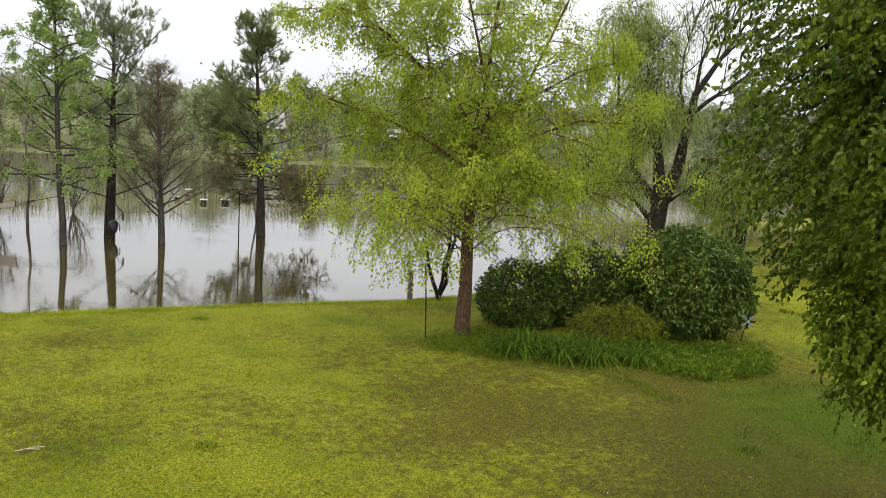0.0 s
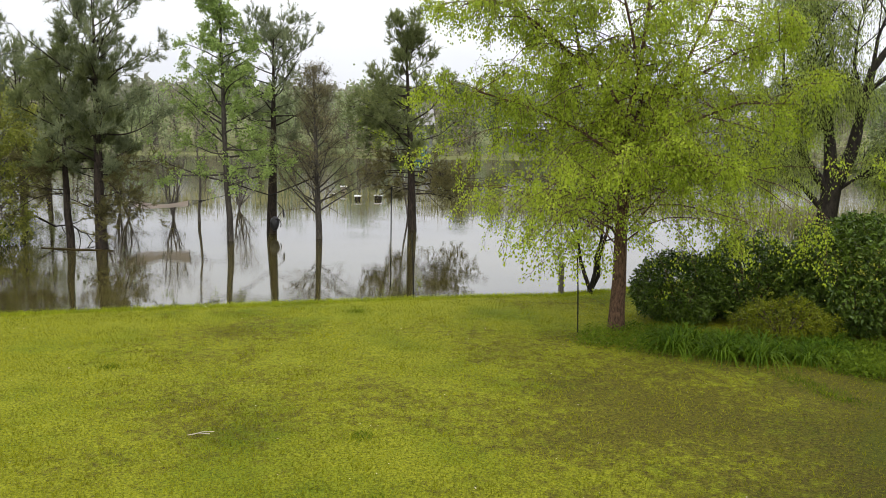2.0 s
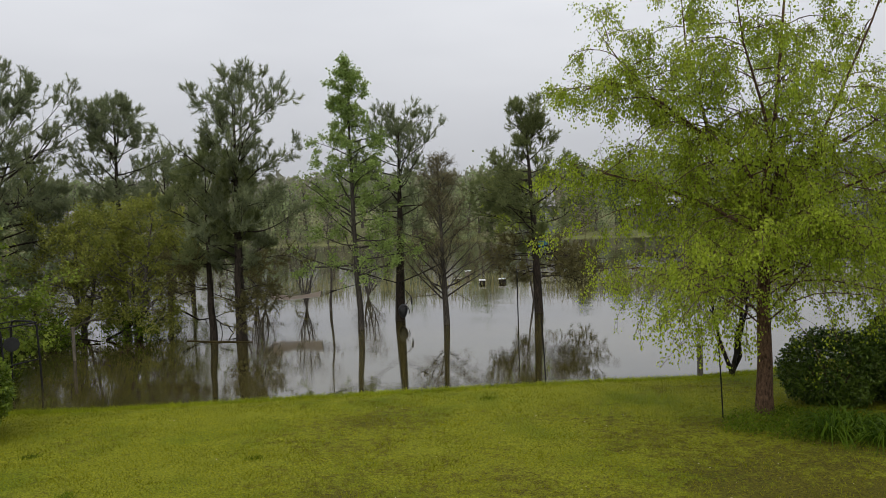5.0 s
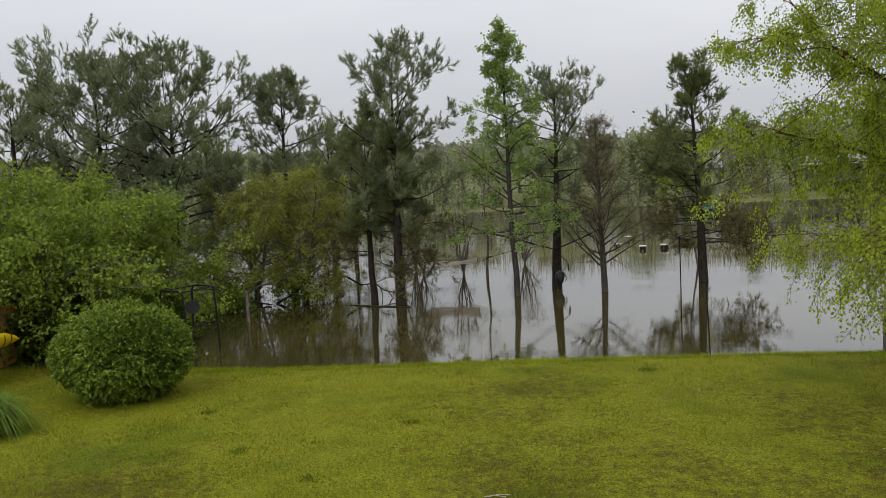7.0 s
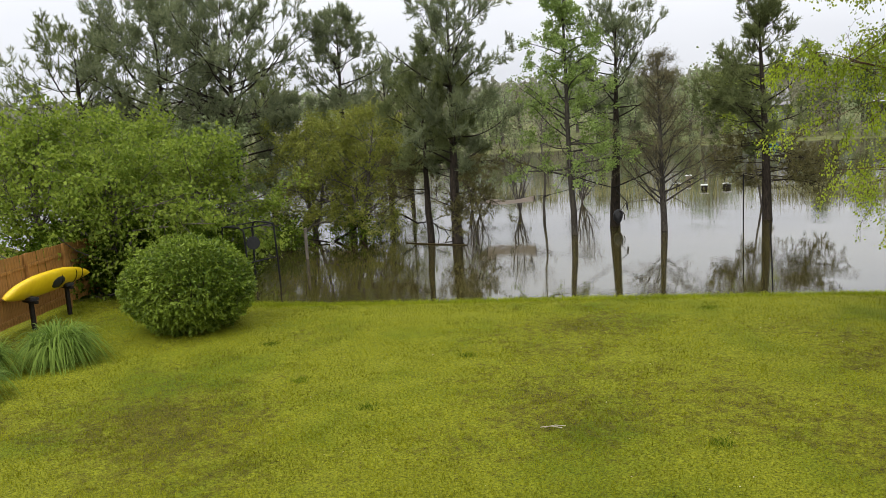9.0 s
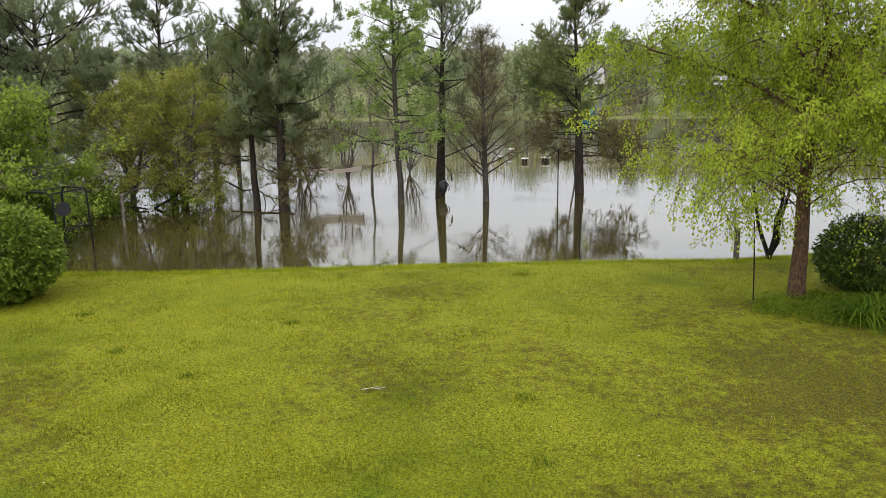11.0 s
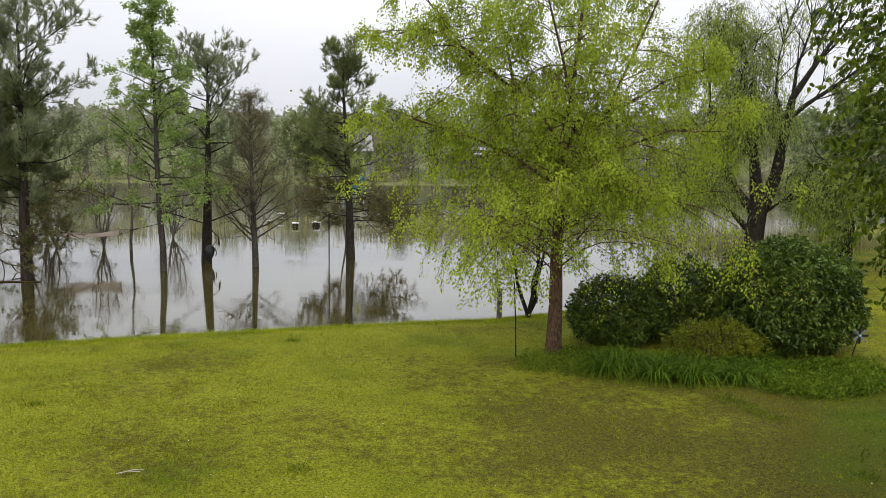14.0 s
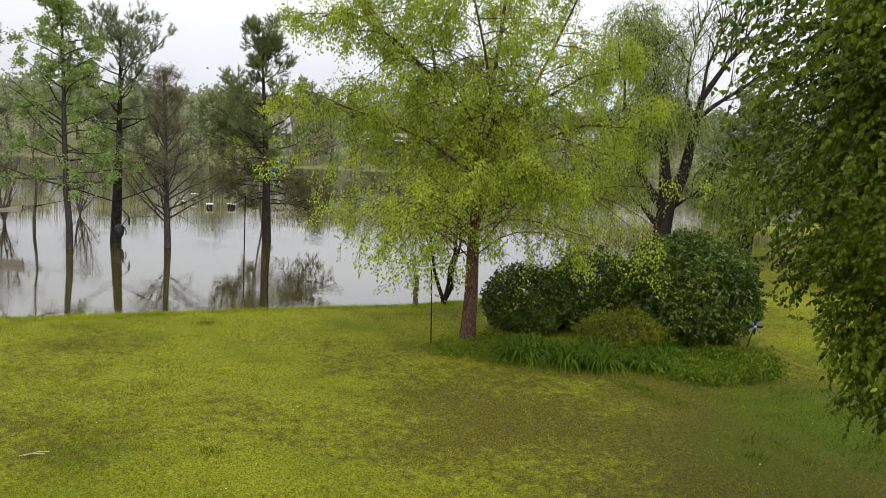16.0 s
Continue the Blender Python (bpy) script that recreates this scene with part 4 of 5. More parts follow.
def near_tree():
    base = on_ground(5.6, 7.0)
    ob = thing("pear_tree", base, "dense broad-leaved tree with heart-shaped glossy leaves near the house", "tree")
    z0 = base[2]
    wood, P, A, S, L = spray_shell((0, 0, 5.95 - z0), (2.75, 2.75, 3.45), 12500, 13, 0.050, 0.7, 0.32, None, None, 0.95, 0.5, 0.16, seed=11)
    _w, P2, A2, S2, L2 = spray_shell((0, 0, 5.95 - z0), (2.0, 2.0, 2.6), 5200, 12, 0.085, 0.7, 0.32, None, None, 0.95, 0.5, 0.16, seed=11)
    _w, P3, A3, S3, L3 = spray_shell((-1.35, -0.3, 3.9 - z0), (0.8, 0.85, 0.95), 900, 12, 0.052, 0.7, 0.34, None, None, 0.95, 0.6, 0.2, seed=5)
    P, A, S, L = np.concatenate([P, P2, P3]), np.concatenate([A, A2, A3]), np.concatenate([S, S2, S3]), np.concatenate([L, L2, L3])
    tr = trunk_line(7.0, 9, 0.03)
    wood.tube(tr, 0.14 * (1.1 - np.linspace(0, 1, 9)) + 0.01, 9)
    for k in range(26):
        p, d = along(tr, rng.uniform(0.3, 0.95))
        a = k * 2.4
        wood.tube(bend(p, (math.cos(a), math.sin(a), 0.7), 1.9, 6, -0.1, 0.08), np.linspace(0.035, 0.008, 7), 5)
    child("trunk", wood.mesh("trunk", M_TWIG), ob)
    # the outermost leaves on the house side are single leaves, the rest one crown
    single = np.zeros(len(P), bool)
    single[np.where((P[:, 0] < -1.7) & (P[:, 1] < 0.3))[0][:300]] = True
    deep = np.linalg.norm((P - [0, 0, 5.95 - z0]) / [2.75, 2.75, 3.45], axis=1) < 0.86
    out = ~single & ~deep
    child("crown", curled_leaf_mesh("crown", P[out], A[out], S[out], L[out], L[out] * 0.72, M_PEAR_LEAF), ob)
    child("inner_foliage", leaf_mesh("inner_foliage", P[deep & ~single], A[deep & ~single], S[deep & ~single], L[deep & ~single], L[deep & ~single] * 0.75, M_PEAR_LEAF), ob)
    one = curled_leaf_mesh("leaf", np.zeros((1, 3)), np.array([[1.0, 0, 0]]), np.array([[0, 1.0, 0]]), np.array([0.052]), np.array([0.038]), M_PEAR_LEAF)
    for p, a in zip(P[single], A[single]):
        o = child("leaf", one, ob)
        o.matrix_basis = Matrix.Translation(p) @ Vector(a).to_track_quat('X', 'Z').to_matrix().to_4x4() @ pose(0, 0, 0, rng.uniform(-70, 70), 0, 0)
    return ob


near_tree()

# ---- planting bed by the birch ----


def shrub(name, at, radii, count, per, size, ratio, mat, label, category="shrub", lumps=0.12, lift=0.9, droop=0.3, seed=1, twig=0.2, group=""):
    ob = thing(name, at, label, category, group)
    wood, P, A, S, L = spray_shell((0, 0, radii[2] * lift), radii, count, per, size, ratio, twig, mat, None, droop, 0.4, lumps, 0.04, seed)
    for k in range(9):
        a = k * 2.4
        top = np.array([math.cos(a) * radii[0] * 0.55, math.sin(a) * radii[1] * 0.55, radii[2] * 1.2])
        stem = Wood()
        stem.tube(np.array([(0.05 * math.cos(a), 0.05 * math.sin(a), -0.1), tuple(top * 0.45), tuple(top)]), [0.03, 0.022, 0.01], 5)
        child("stem", stem.mesh("stem", M_TWIG), ob)
    tagged(child("branchwork", wood.mesh("branchwork", M_TWIG), ob), kind="stuff")
    child("foliage", leaf_mesh("foliage", P, A, S, L, L * ratio, mat), ob)
    return ob


bed = "dark shrubs in the planting bed"
shrub("evergreen_shrub", on_ground(2.65, 20.75), (1.25, 1.0, 0.95), 2000, 8, 0.10, 0.45, M_DARK_LEAF, "rounded dark evergreen shrub beside the birch", lumps=0.07, seed=2, group=bed)
shrub("evergreen_shrub", on_ground(4.45, 21.25), (1.35, 1.1, 1.18), 2200, 8, 0.105, 0.45, M_DARK_LEAF, "rounded dark evergreen shrub between two others", lumps=0.07, seed=4, group=bed)
shrub("evergreen_shrub", on_ground(6.75, 20.25), (1.85, 1.5, 1.5), 3300, 8, 0.125, 0.45, M_DARK_LEAF, "large dark evergreen shrub with glossy leaves", lumps=0.07, seed=6, group=bed)
shrub("low_shrub", on_ground(4.8, 19.0), (1.15, 0.75, 0.55), 1500, 9, 0.05, 0.5, M_YELLOW_LEAF, "low olive-yellow shrub in front of dark shrubs", seed=8)
shrub("round_shrub", on_ground(-16.85, 13.6), (1.72, 1.65, 1.27), 4800, 10, 0.10, 0.5, M_ROUND_LEAF, "large clipped round green shrub on the lawn", lumps=0.05, seed=9)


for tx0, ty0, tr0, th0, sd in ((-24.6, 15.0, 1.5, 1.3, 21), (-23.4, 16.9, 1.5, 1.5, 22), (-22.0, 17.8, 1.3, 1.2, 23), (-25.6, 18.2, 1.9, 1.9, 24), (-23.6, 19.8, 1.7, 1.5, 25)):
    shrub("thicket_shrub", on_ground(tx0, ty0), (tr0, tr0, th0), 1100, 9, 0.14, 0.6, M_COVER, "dark leafy undergrowth shrub behind the fence", seed=sd, lumps=0.25, twig=0.35, group="undergrowth by the fence")

for tx0, ty0, tr0, th0, sd in ((-25.2, 25.6, 1.5, 0.75, 31), (-27.3, 27.0, 1.7, 0.9, 32), (-23.2, 28.2, 1.4, 0.8, 33)):
    shrub("thicket_shrub", (tx0, ty0, -0.25), (tr0, tr0 * 0.8, th0), 420, 6, 0.12, 0.5, M_COVER, "dark low brush standing in flood water", seed=sd, lumps=0.3, twig=0.5, group="undergrowth by the fence")


def daylily(at, count, length, label):
    ob = thing("daylily_clump", at, label, "daylily", "daylilies in the bed")
    a = rng.uniform(0, 6.28, count)
    rr = rng.uniform(0, 0.28, count)
    base = np.stack([np.cos(a) * rr, np.sin(a) * rr, np.full(count, -0.03)], 1)
    b = a + rng.normal(size=count) * 0.5
    le = rng.uniform(0.45, 0.95, count)
    child("foliage", blade_mesh("foliage", base, np.stack([np.cos(b) * le, np.sin(b) * le], 1), length * rng.uniform(0.7, 1.2, count), np.full(count, 0.034), M_LILY, 7, 2.2), ob)
    return ob


for k in range(14):
    u = k / 13
    x = 2.25 + 3.5 * u + rng.normal() * 0.15
    y = 17.65 - 0.55 * math.sin(u * 3.1) + (0.0, 0.75, 0.35)[k % 3] + rng.normal() * 0.12
    daylily(on_ground(x, y), 115, 1.12 - 0.25 * u + rng.normal() * 0.06, "clump of arching strap-leaved daylily foliage")


def leaf_carpet(name, outline, count, height, size, mat, label):
    """Low leafy cover inside a polygon of the plan."""
    poly = np.array(outline)
    P = []
    lo, hi = poly.min(0), poly.max(0)
    while len(P) < count:
        p = rng.uniform(lo, hi)
        inside = False
        for (x0, y0), (x1, y1) in zip(poly, np.roll(poly, 1, 0)):
            if (y0 > p[1]) != (y1 > p[1]) and p[0] < (x1 - x0) * (p[1] - y0) / (y1 - y0) + x0:
                inside = not inside
        if inside:
            P.append(p)
    P = np.array(P) + rng.normal(size=(count, 2)) * 0.14
    lump = np.array([0.55 + 0.9 * abs(noise.noise((x * 1.7, y * 1.7, 2))) for x, y in P])
    z = ground_z(P[:, 0], P[:, 1]) + height * lump * rng.uniform(0.05, 1, count)
    ax = rng.normal(size=(count, 3)) * 0.7 + [0, 0, 0.5]
    L = size * rng.uniform(0.6, 1.3, count)
    ob = new(name, leaf_mesh(name, np.column_stack([P, z]), ax, rng.normal(size=(count, 3)), L, L * 0.6, mat))
    return tagged(ob, label, "ground cover", kind="stuff")


leaf_carpet("ground_cover", [(5.1, 16.4), (6.0, 15.95), (7.5, 16.5), (8.2, 18.0), (8.2, 19.1), (6.2, 18.7), (5.2, 17.6)], 9000, 0.28, 0.075, M_COVER,
            "low leafy green ground cover at the bed's edge")
leaf_carpet("bed_weeds", [(0.15, 17.7), (2.0, 17.0), (3.3, 17.4), (3.5, 19.0), (1.5, 19.8), (0.3, 18.8)], 6000, 0.22, 0.055, M_COVER,
            "low mixed weeds round the birch trunk")


def ornamental_grass(at, count, length):
    ob = thing("ornamental_grass", at, "fountain of pale green striped ornamental grass", "ornamental grass", "grass clumps by the fence")
    a = rng.uniform(0, 6.28, count)
    rr = rng.uniform(0, 0.25, count)
    base = np.stack([np.cos(a) * rr * 1.7, np.sin(a) * rr * 1.7, np.full(count, -0.03)], 1)
    le = rng.uniform(0.28, 0.62, count)
    b = a + rng.normal(size=count) * 0.8
    child("foliage", blade_mesh("foliage", base, np.stack([np.cos(b) * le, np.sin(b) * le], 1), length * rng.uniform(0.45, 1.15, count), np.full(count, 0.040), M_ORN_GRASS, 9, 3.1), ob)
    return ob


ornamental_grass(on_ground(-17.0, 10.03), 1300, 1.8)
ornamental_grass(on_ground(-17.6, 8.6), 800, 1.6)
ornamental_grass(on_ground(-16.0, 7.6), 500, 1.3)

# ---- fence and kayak ----


def fence():
    a, b = np.array((-20.7, 10.4)), np.array((-24.2, 15.85))
    d = (b - a) / np.linalg.norm(b - a)
    n = np.array((d[1], -d[0]))
    ob = thing("fence", (0, 0, 0), "orange-brown wooden board fence, weathered, with posts and rails", "fence")
    length = np.linalg.norm(b - a)
    yaw = math.atan2(d[1], d[0])
    count = int(length / 0.15)
    board = bpy.data.meshes.new("board")
    bm = box((-0.07, -0.01, 0.0), (0.07, 0.01, 1.8), 0.004)
    bm.to_mesh(board)
    bm.free()
    board.materials.append(M_CEDAR)
    for k in range(-14, count):
        p = a + d * (0.15 * k + 0.075)
        o = child("board", board, ob)
        o.matrix_world = pose(p[0], p[1], gz(*p) + 0.14 + rng.normal() * 0.008, rng.normal() * 0.4, rng.normal() * 0.3, math.degrees(yaw))
    for k in range(4):
        p = a + d * (length * (1 - k / 3.0)) + n * 0.07
        o = part("post", box((-0.05, -0.05, -0.3), (0.05, 0.05, 1.95), 0.006), M_CEDAR, ob)
        o.matrix_world = pose(p[0], p[1], gz(*p), 0, 0, math.degrees(yaw))
    for z in (0.35, 1.0, 1.62):
        p = a + d * (length / 2) + n * 0.03
        o = part("rail", box((-length / 2, -0.02, -0.045), (length / 2, 0.02, 0.045), 0.004), M_CEDAR, ob)
        o.matrix_world = pose(p[0], p[1], gz(*p) + z, 0, 0, math.degrees(yaw))
    return ob


fence()


def kayak(nose, tail):
    nose, tail = Vector(nose), Vector(tail)
    ob = new("kayak")
    ax = (nose - tail)
    length = ax.length
    m = ax.to_track_quat('X', 'Z').to_matrix().to_4x4()
    ob.matrix_world = Matrix.Translation((nose + tail) / 2) @ m @ pose(0, 0, 0, 116, 0, 0)
    tagged(ob, "yellow plastic kayak tilted on a fence rack, with black fittings", "kayak")
    bm = bmesh.new()
    rings, seg = 25, 16
    rows = []
    for i in range(rings):
        u = i / (rings - 1) * 2 - 1
        w = 0.34 * max(0.0, 1 - abs(u) ** 2.3) ** 0.8 + 0.008
        rise = 0.13 * abs(u) ** 3
        row = []
        for j in range(seg):
            a = 2 * math.pi * j / seg
            y = math.cos(a) * w
            z = math.sin(a) * (0.16 if math.sin(a) > 0 else 0.19) * (0.25 + 0.75 * (w / 0.348) ** 0.7)
            row.append(bm.verts.new((u * length / 2, y, z + rise)))
        rows.append(row)
    for r0, r1 in zip(rows, rows[1:]):
        for j in range(seg):
            bm.faces.new((r0[j], r0[(j + 1) % seg], r1[(j + 1) % seg], r1[j]))
    bm.faces.new(rows[0])
    bm.faces.new(rows[-1][::-1])
    for f in bm.faces:
        f.smooth = True
    part("hull", bm, M_YELLOW_PLASTIC, ob)
    bm = bmesh.new()
    bmesh.ops.create_uvsphere(bm, u_segments=20, v_segments=10, radius=1)
    bmesh.ops.scale(bm, vec=(0.36, 0.17, 0.05), verts=bm.verts)
    part("cockpit", bm, M_BLACK_RUBBER, ob, "black cockpit opening").location = (0.4, 0, 0.14)
    bm = bmesh.new()
    bmesh.ops.create_cone(bm, cap_ends=True, segments=20, radius1=0.075, radius2=0.068, depth=0.04)
    part("hatch", bm, M_BLACK_RUBBER, ob, "round black hatch cover").location = (1.2, 0, 0.13)
    for x in (0.12, 0.3, 0.38):
        w = Wood()
        a = np.linspace(0.1, math.pi - 0.1, 10)
        w.tube(np.stack([np.full(10, x * length), np.cos(a) * 0.24, np.sin(a) * 0.16 + 0.03], 1), np.full(10, 0.012), 5)
        child("deck_line", w.mesh("deck_line", M_ROPE), ob, "black deck cord")
    return ob


kayak((-22.6, 14.45, 1.30), (-20.4, 10.65, 1.42))
rack = thing("kayak_rack", (0, 0, 0), "dark wooden rack post with crossbar under a kayak", "rack")
for p in ((-21.95, 13.4), (-20.95, 11.75)):
    part("post", box((p[0] - 0.05, p[1] - 0.05, gz(*p) - 0.3), (p[0] + 0.05, p[1] + 0.05, 1.12), 0.006), M_DARK_BARK, rack)
    part("saddle", box((p[0] - 0.16, p[1] - 0.12, 1.075), (p[0] + 0.22, p[1] + 0.12, 1.16), 0.02), M_BLACK_RUBBER, rack, "black rubber saddle")
    part("crossbar", box((p[0] - 0.35, p[1] - 0.04, 1.0), (p[0] + 0.3, p[1] + 0.04, 1.08), 0.006), M_DARK_BARK, rack)

# ---- metal frame at the edge of the water ----


def metal_stand():
    ob = thing("metal_stand", (-19.75, 18.88, 0), "black tubular metal frame with a round disc, standing in water", "frame")
    w = 1.0
    for y in (-0.6, 0.75):
        wd = Wood()
        a = np.array([(0.1, y, -0.5), (0.05, y, 1.0), (0.0, y, 1.95), (-0.06, y, 2.06), (-0.2, y, 2.1), (-w + 0.2, y, 2.12), (-w + 0.06, y, 2.08), (-w, y, 1.95), (-w - 0.05, y, 1.0), (-w - 0.1, y, -0.5)])
        wd.tube(a, np.full(len(a), 0.032), 8)
        child("hoop", wd.mesh("hoop", M_BLACK_METAL), ob)
    for x, z in ((0.0, 2.08), (-w, 2.08), (0.05, 0.95)):
        wd = Wood()
        wd.tube(np.array([(x, -0.6, z), (x, 0.1, z), (x, 0.75, z)]), np.full(3, 0.025), 7)
        child("crossbar", wd.mesh("crossbar", M_BLACK_METAL), ob)
    bm = bmesh.new()
    bmesh.ops.create_cone(bm, cap_ends=True, segments=24, radius1=0.22, radius2=0.22, depth=0.08)
    bmesh.ops.bevel(bm, geom=bm.edges[:], offset=0.02, segments=2, affect='EDGES')
    o = part("disc", bm, M_BLACK_RUBBER, ob, "round black disc")
    o.matrix_world = pose(-19.8, 18.7, 1.55, 90, 0, 50)
    wd = Wood()
    wd.tube(np.array([(-0.05, -0.2, 1.6), (-0.05, -0.2, 2.1)]), np.full(2, 0.014), 5)
    child("hanger", wd.mesh("hanger", M_ROPE), ob)
    return ob


metal_stand()


def stake(name, at, height, r, mat, label, category, lean=(0, 0), cap=0.0):
    ob = thing(name, at, label, category)
    wd = Wood()
    wd.tube(np.array([(0, 0, -0.5), (lean[0] * 0.5, lean[1] * 0.5, height * 0.5), (lean[0], lean[1], height)]), [r, r, r * 0.95], 10)
    child("shaft", wd.mesh("shaft", mat), ob)
    if cap:
        part("cap", box((lean[0] - cap, lean[1] - cap, height - 0.02), (lean[0] + cap, lean[1] + cap, height + 0.03), 0.008), mat, ob)
    return ob


stake("wooden_post", (-22.28, 23.84, 0), 1.2, 0.06, M_WEATHERED, "grey weathered wooden post standing in flood water", "post", cap=0.07)
stake("mooring_post", (-0.36, 24.35, 0), 0.95, 0.085, M_GREY_BARK, "short grey wooden post at the water's edge", "post", cap=0.095)
stake("metal_stake", (-8.03, 34.54, 0), 2.3, 0.025, M_BLACK_METAL, "thin dark metal stake in flood water", "stake")
stake("metal_stake", on_ground(-4.63, 23.1), 1.95, 0.02, M_BLACK_METAL, "thin black metal stake at the lawn's edge", "stake", (-0.1, 0))
stake("garden_rod", on_ground(0.18, 18.9), 1.85, 0.016, M_BLACK_METAL, "thin black metal rod beside the birch", "rod", (-0.1, 0))

# ---- hives and reeds ----


def hive(at, boxes, size, turn):
    ob = thing("beehive", Matrix.Translation(at) @ pose(0, 0, 0, 0, 0, turn) @ Matrix.Scale(0.72, 4), "white wooden beehive on a low stand among reeds", "beehive", "beehives in the reeds")
    for x in (-0.2, 0.2):
        for y in (-0.18, 0.18):
            part("leg", box((x - 0.03, y - 0.03, -0.6), (x + 0.03, y + 0.03, 0.03)), M_DARK_BARK, ob)
    part("stand", box((-0.3, -0.26, 0.02), (0.3, 0.26, 0.07), 0.006), M_DARK_BARK, ob)
    for k in range(boxes):
        part("box", box((-0.25, -0.22, 0.075 + 0.245 * k), (0.25, 0.22, 0.315 + 0.245 * k), 0.006), M_DARK_BARK if boxes == 1 else M_WEATHERED, ob)
    z = 0.08 + 0.245 * boxes
    part("lid", box((-0.32, -0.27, z), (0.32, 0.27, z + 0.08), 0.008), M_WHITE_PAINT, ob, "white flat lid")
    return ob


hive((-14.15, 51.2, 0), 1, 1, 12)
hive((-13.0, 52.0, 0), 1, 1, -8)
hive((-16.6, 56.2, 0), 2, 1, 20)
hive((-16.2, 52.4, 0), 1, 1, 5)


def reed_bed(name, spots, count, height, label):
    P = []
    for x, y, rx, ry in spots:
        k = int(count * rx * ry / sum(s[2] * s[3] for s in spots))
        P.append(np.stack([x + rng.normal(size=k) * rx * 0.55, y + rng.normal(size=k) * ry * 0.55, np.full(k, -0.1)], 1))
    P = np.concatenate(P)
    n = len(P)
    a = rng.uniform(0, 6.28, n)
    le = rng.uniform(0.02, 0.45, n)
    me = blade_mesh(name, P, np.stack([np.cos(a) * le, np.sin(a) * le], 1), height * rng.uniform(0.3, 1.15, n) ** 1.2, np.full(n, 0.028), M_REED, 3, 0.6)
    return tagged(new(name, me), label, "reeds", kind="stuff")


reed_bed("reeds", [(-17, 47, 4.5, 1.6), (-12.5, 54.5, 3, 1.2), (-5, 50, 4, 2), (-8.0, 49.5, 2.5, 1.4), (-16, 49.5, 1.2, 1.0), (-24, 46, 4, 1.5), (-2, 53, 4, 2), (4, 53, 5, 2), (9, 52, 5, 2.2)], 4600, 1.25,
         "tan and green reeds standing in flood water")
reed_bed("reeds", [(13, 42, 2.2, 2.5), (16, 45, 4, 2), (19, 44, 4, 2), (11, 46, 3, 2)], 5000, 1.7, "tall tan and green reeds beneath the willow")

# ---- hammock, raft, ropes, swing ----
hm = thing("hammock", pose(-18.55, 33.95, 0, 0, 0, 29) @ pose(0, 0, 1.22, -18, 0, 0), "pale canvas hammock slung low over the flood water", "hammock")
bm = bmesh.new()
grid = []
for i in range(17):
    u = i / 16
    row = []
    for j in range(9):
        v = j / 8 - 0.5
        row.append(bm.verts.new((-1.15 + 2.3 * u, v * (1.05 + 0.15 * abs(2 * u - 1)), 0.03 - 0.10 * math.sin(math.pi * u) + 0.03 * math.sin(9 * v + 5 * u))))
    grid.append(row)
for r0, r1 in zip(grid, grid[1:]):
    for j in range(8):
        bm.faces.new((r0[j], r0[j + 1], r1[j + 1], r1[j])).smooth = True
bmesh.ops.solidify(bm, geom=bm.faces[:], thickness=0.02)
part("cloth", bm, M_HAMMOCK, hm)
for x in (-1.17, 1.17):
    wd = Wood()
    wd.tube(np.array([(x, -0.64, 0.03), (x, 0, 0.035), (x, 0.64, 0.03)]), np.full(3, 0.022), 6)
    child("spreader_bar", wd.mesh("spreader_bar", M_WEATHERED), hm, "grey wooden spreader bar")
    k = 1 if x > 0 else -1
    for y in (-0.6, -0.3, 0, 0.3, 0.6):
        wd = Wood()
        wd.tube(np.array([(x, y, 0.03), (x + 0.4 * k, y * 0.5, 0.1), (x + 0.85 * k, 0, 0.2)]), np.full(3, 0.009), 4)
        child("cord", wd.mesh("cord", M_ROPE), hm)
wd = Wood()
wd.tube(np.array([(2.02, 0, 0.2), (2.9, 0.1, 0.42), (3.9, 0.2, 0.7)]), np.full(3, 0.016), 5)
child("rope", wd.mesh("rope", M_ROPE), hm)
wd = Wood()
wd.tube(np.array([(-2.02, 0, 0.2), (-2.6, 0.1, 0.38), (-3.2, 0.2, 0.6)]), np.full(3, 0.016), 5)
child("rope", wd.mesh("rope", M_ROPE), hm)
wd = Wood()
wd.tube(np.array([(-1.5, -0.62, 0.0), (-1.42, -0.3, 0.04), (-1.3, 0.1, 0.08), (-1.2, 0.4, 0.06)]), [0.09, 0.15, 0.15, 0.07], 8)
child("bundled_cloth", wd.mesh("bundled_cloth", M_CREAM), hm, "cream folded cloth bundle at the end")


def line(name, pts, r, mat, label, category):
    ob = thing(name, (0, 0, 0), label, category)
    wd = Wood()
    wd.tube(np.array(pts), np.full(len(pts), r), 6)
    child("strand", wd.mesh("strand", mat), ob)
    return ob


line("rope", [(-14.4, 32.0, 2.5), (-13.9, 33.4, 2.05), (-13.65, 34.6, 1.75)], 0.025, M_ROPE, "dark rope tied between two trunks", "rope")
line("rope", [(-13.6, 34.6, 1.75), (-12.4, 34.1, 2.2), (-11.1, 33.8, 2.75)], 0.03, M_ROPE, "dark rope tied between two trunks", "rope")
sw = thing("rope_swing", (-13.3, 34.3, 0), "black rubber rope swing bundled against a pine trunk", "swing")
bm = bmesh.new()
bmesh.ops.create_icosphere(bm, subdivisions=3, radius=1)
for v in bm.verts:
    k = 1 + 0.28 * noise.noise(v.co * 1.7) + 0.12 * noise.noise(v.co * 4.1)
    v.co = Vector((v.co.x * 0.22 * k, v.co.y * 0.16 * k, 0.52 + v.co.z * 0.3 * k))
for f in bm.faces:
    f.smooth = True
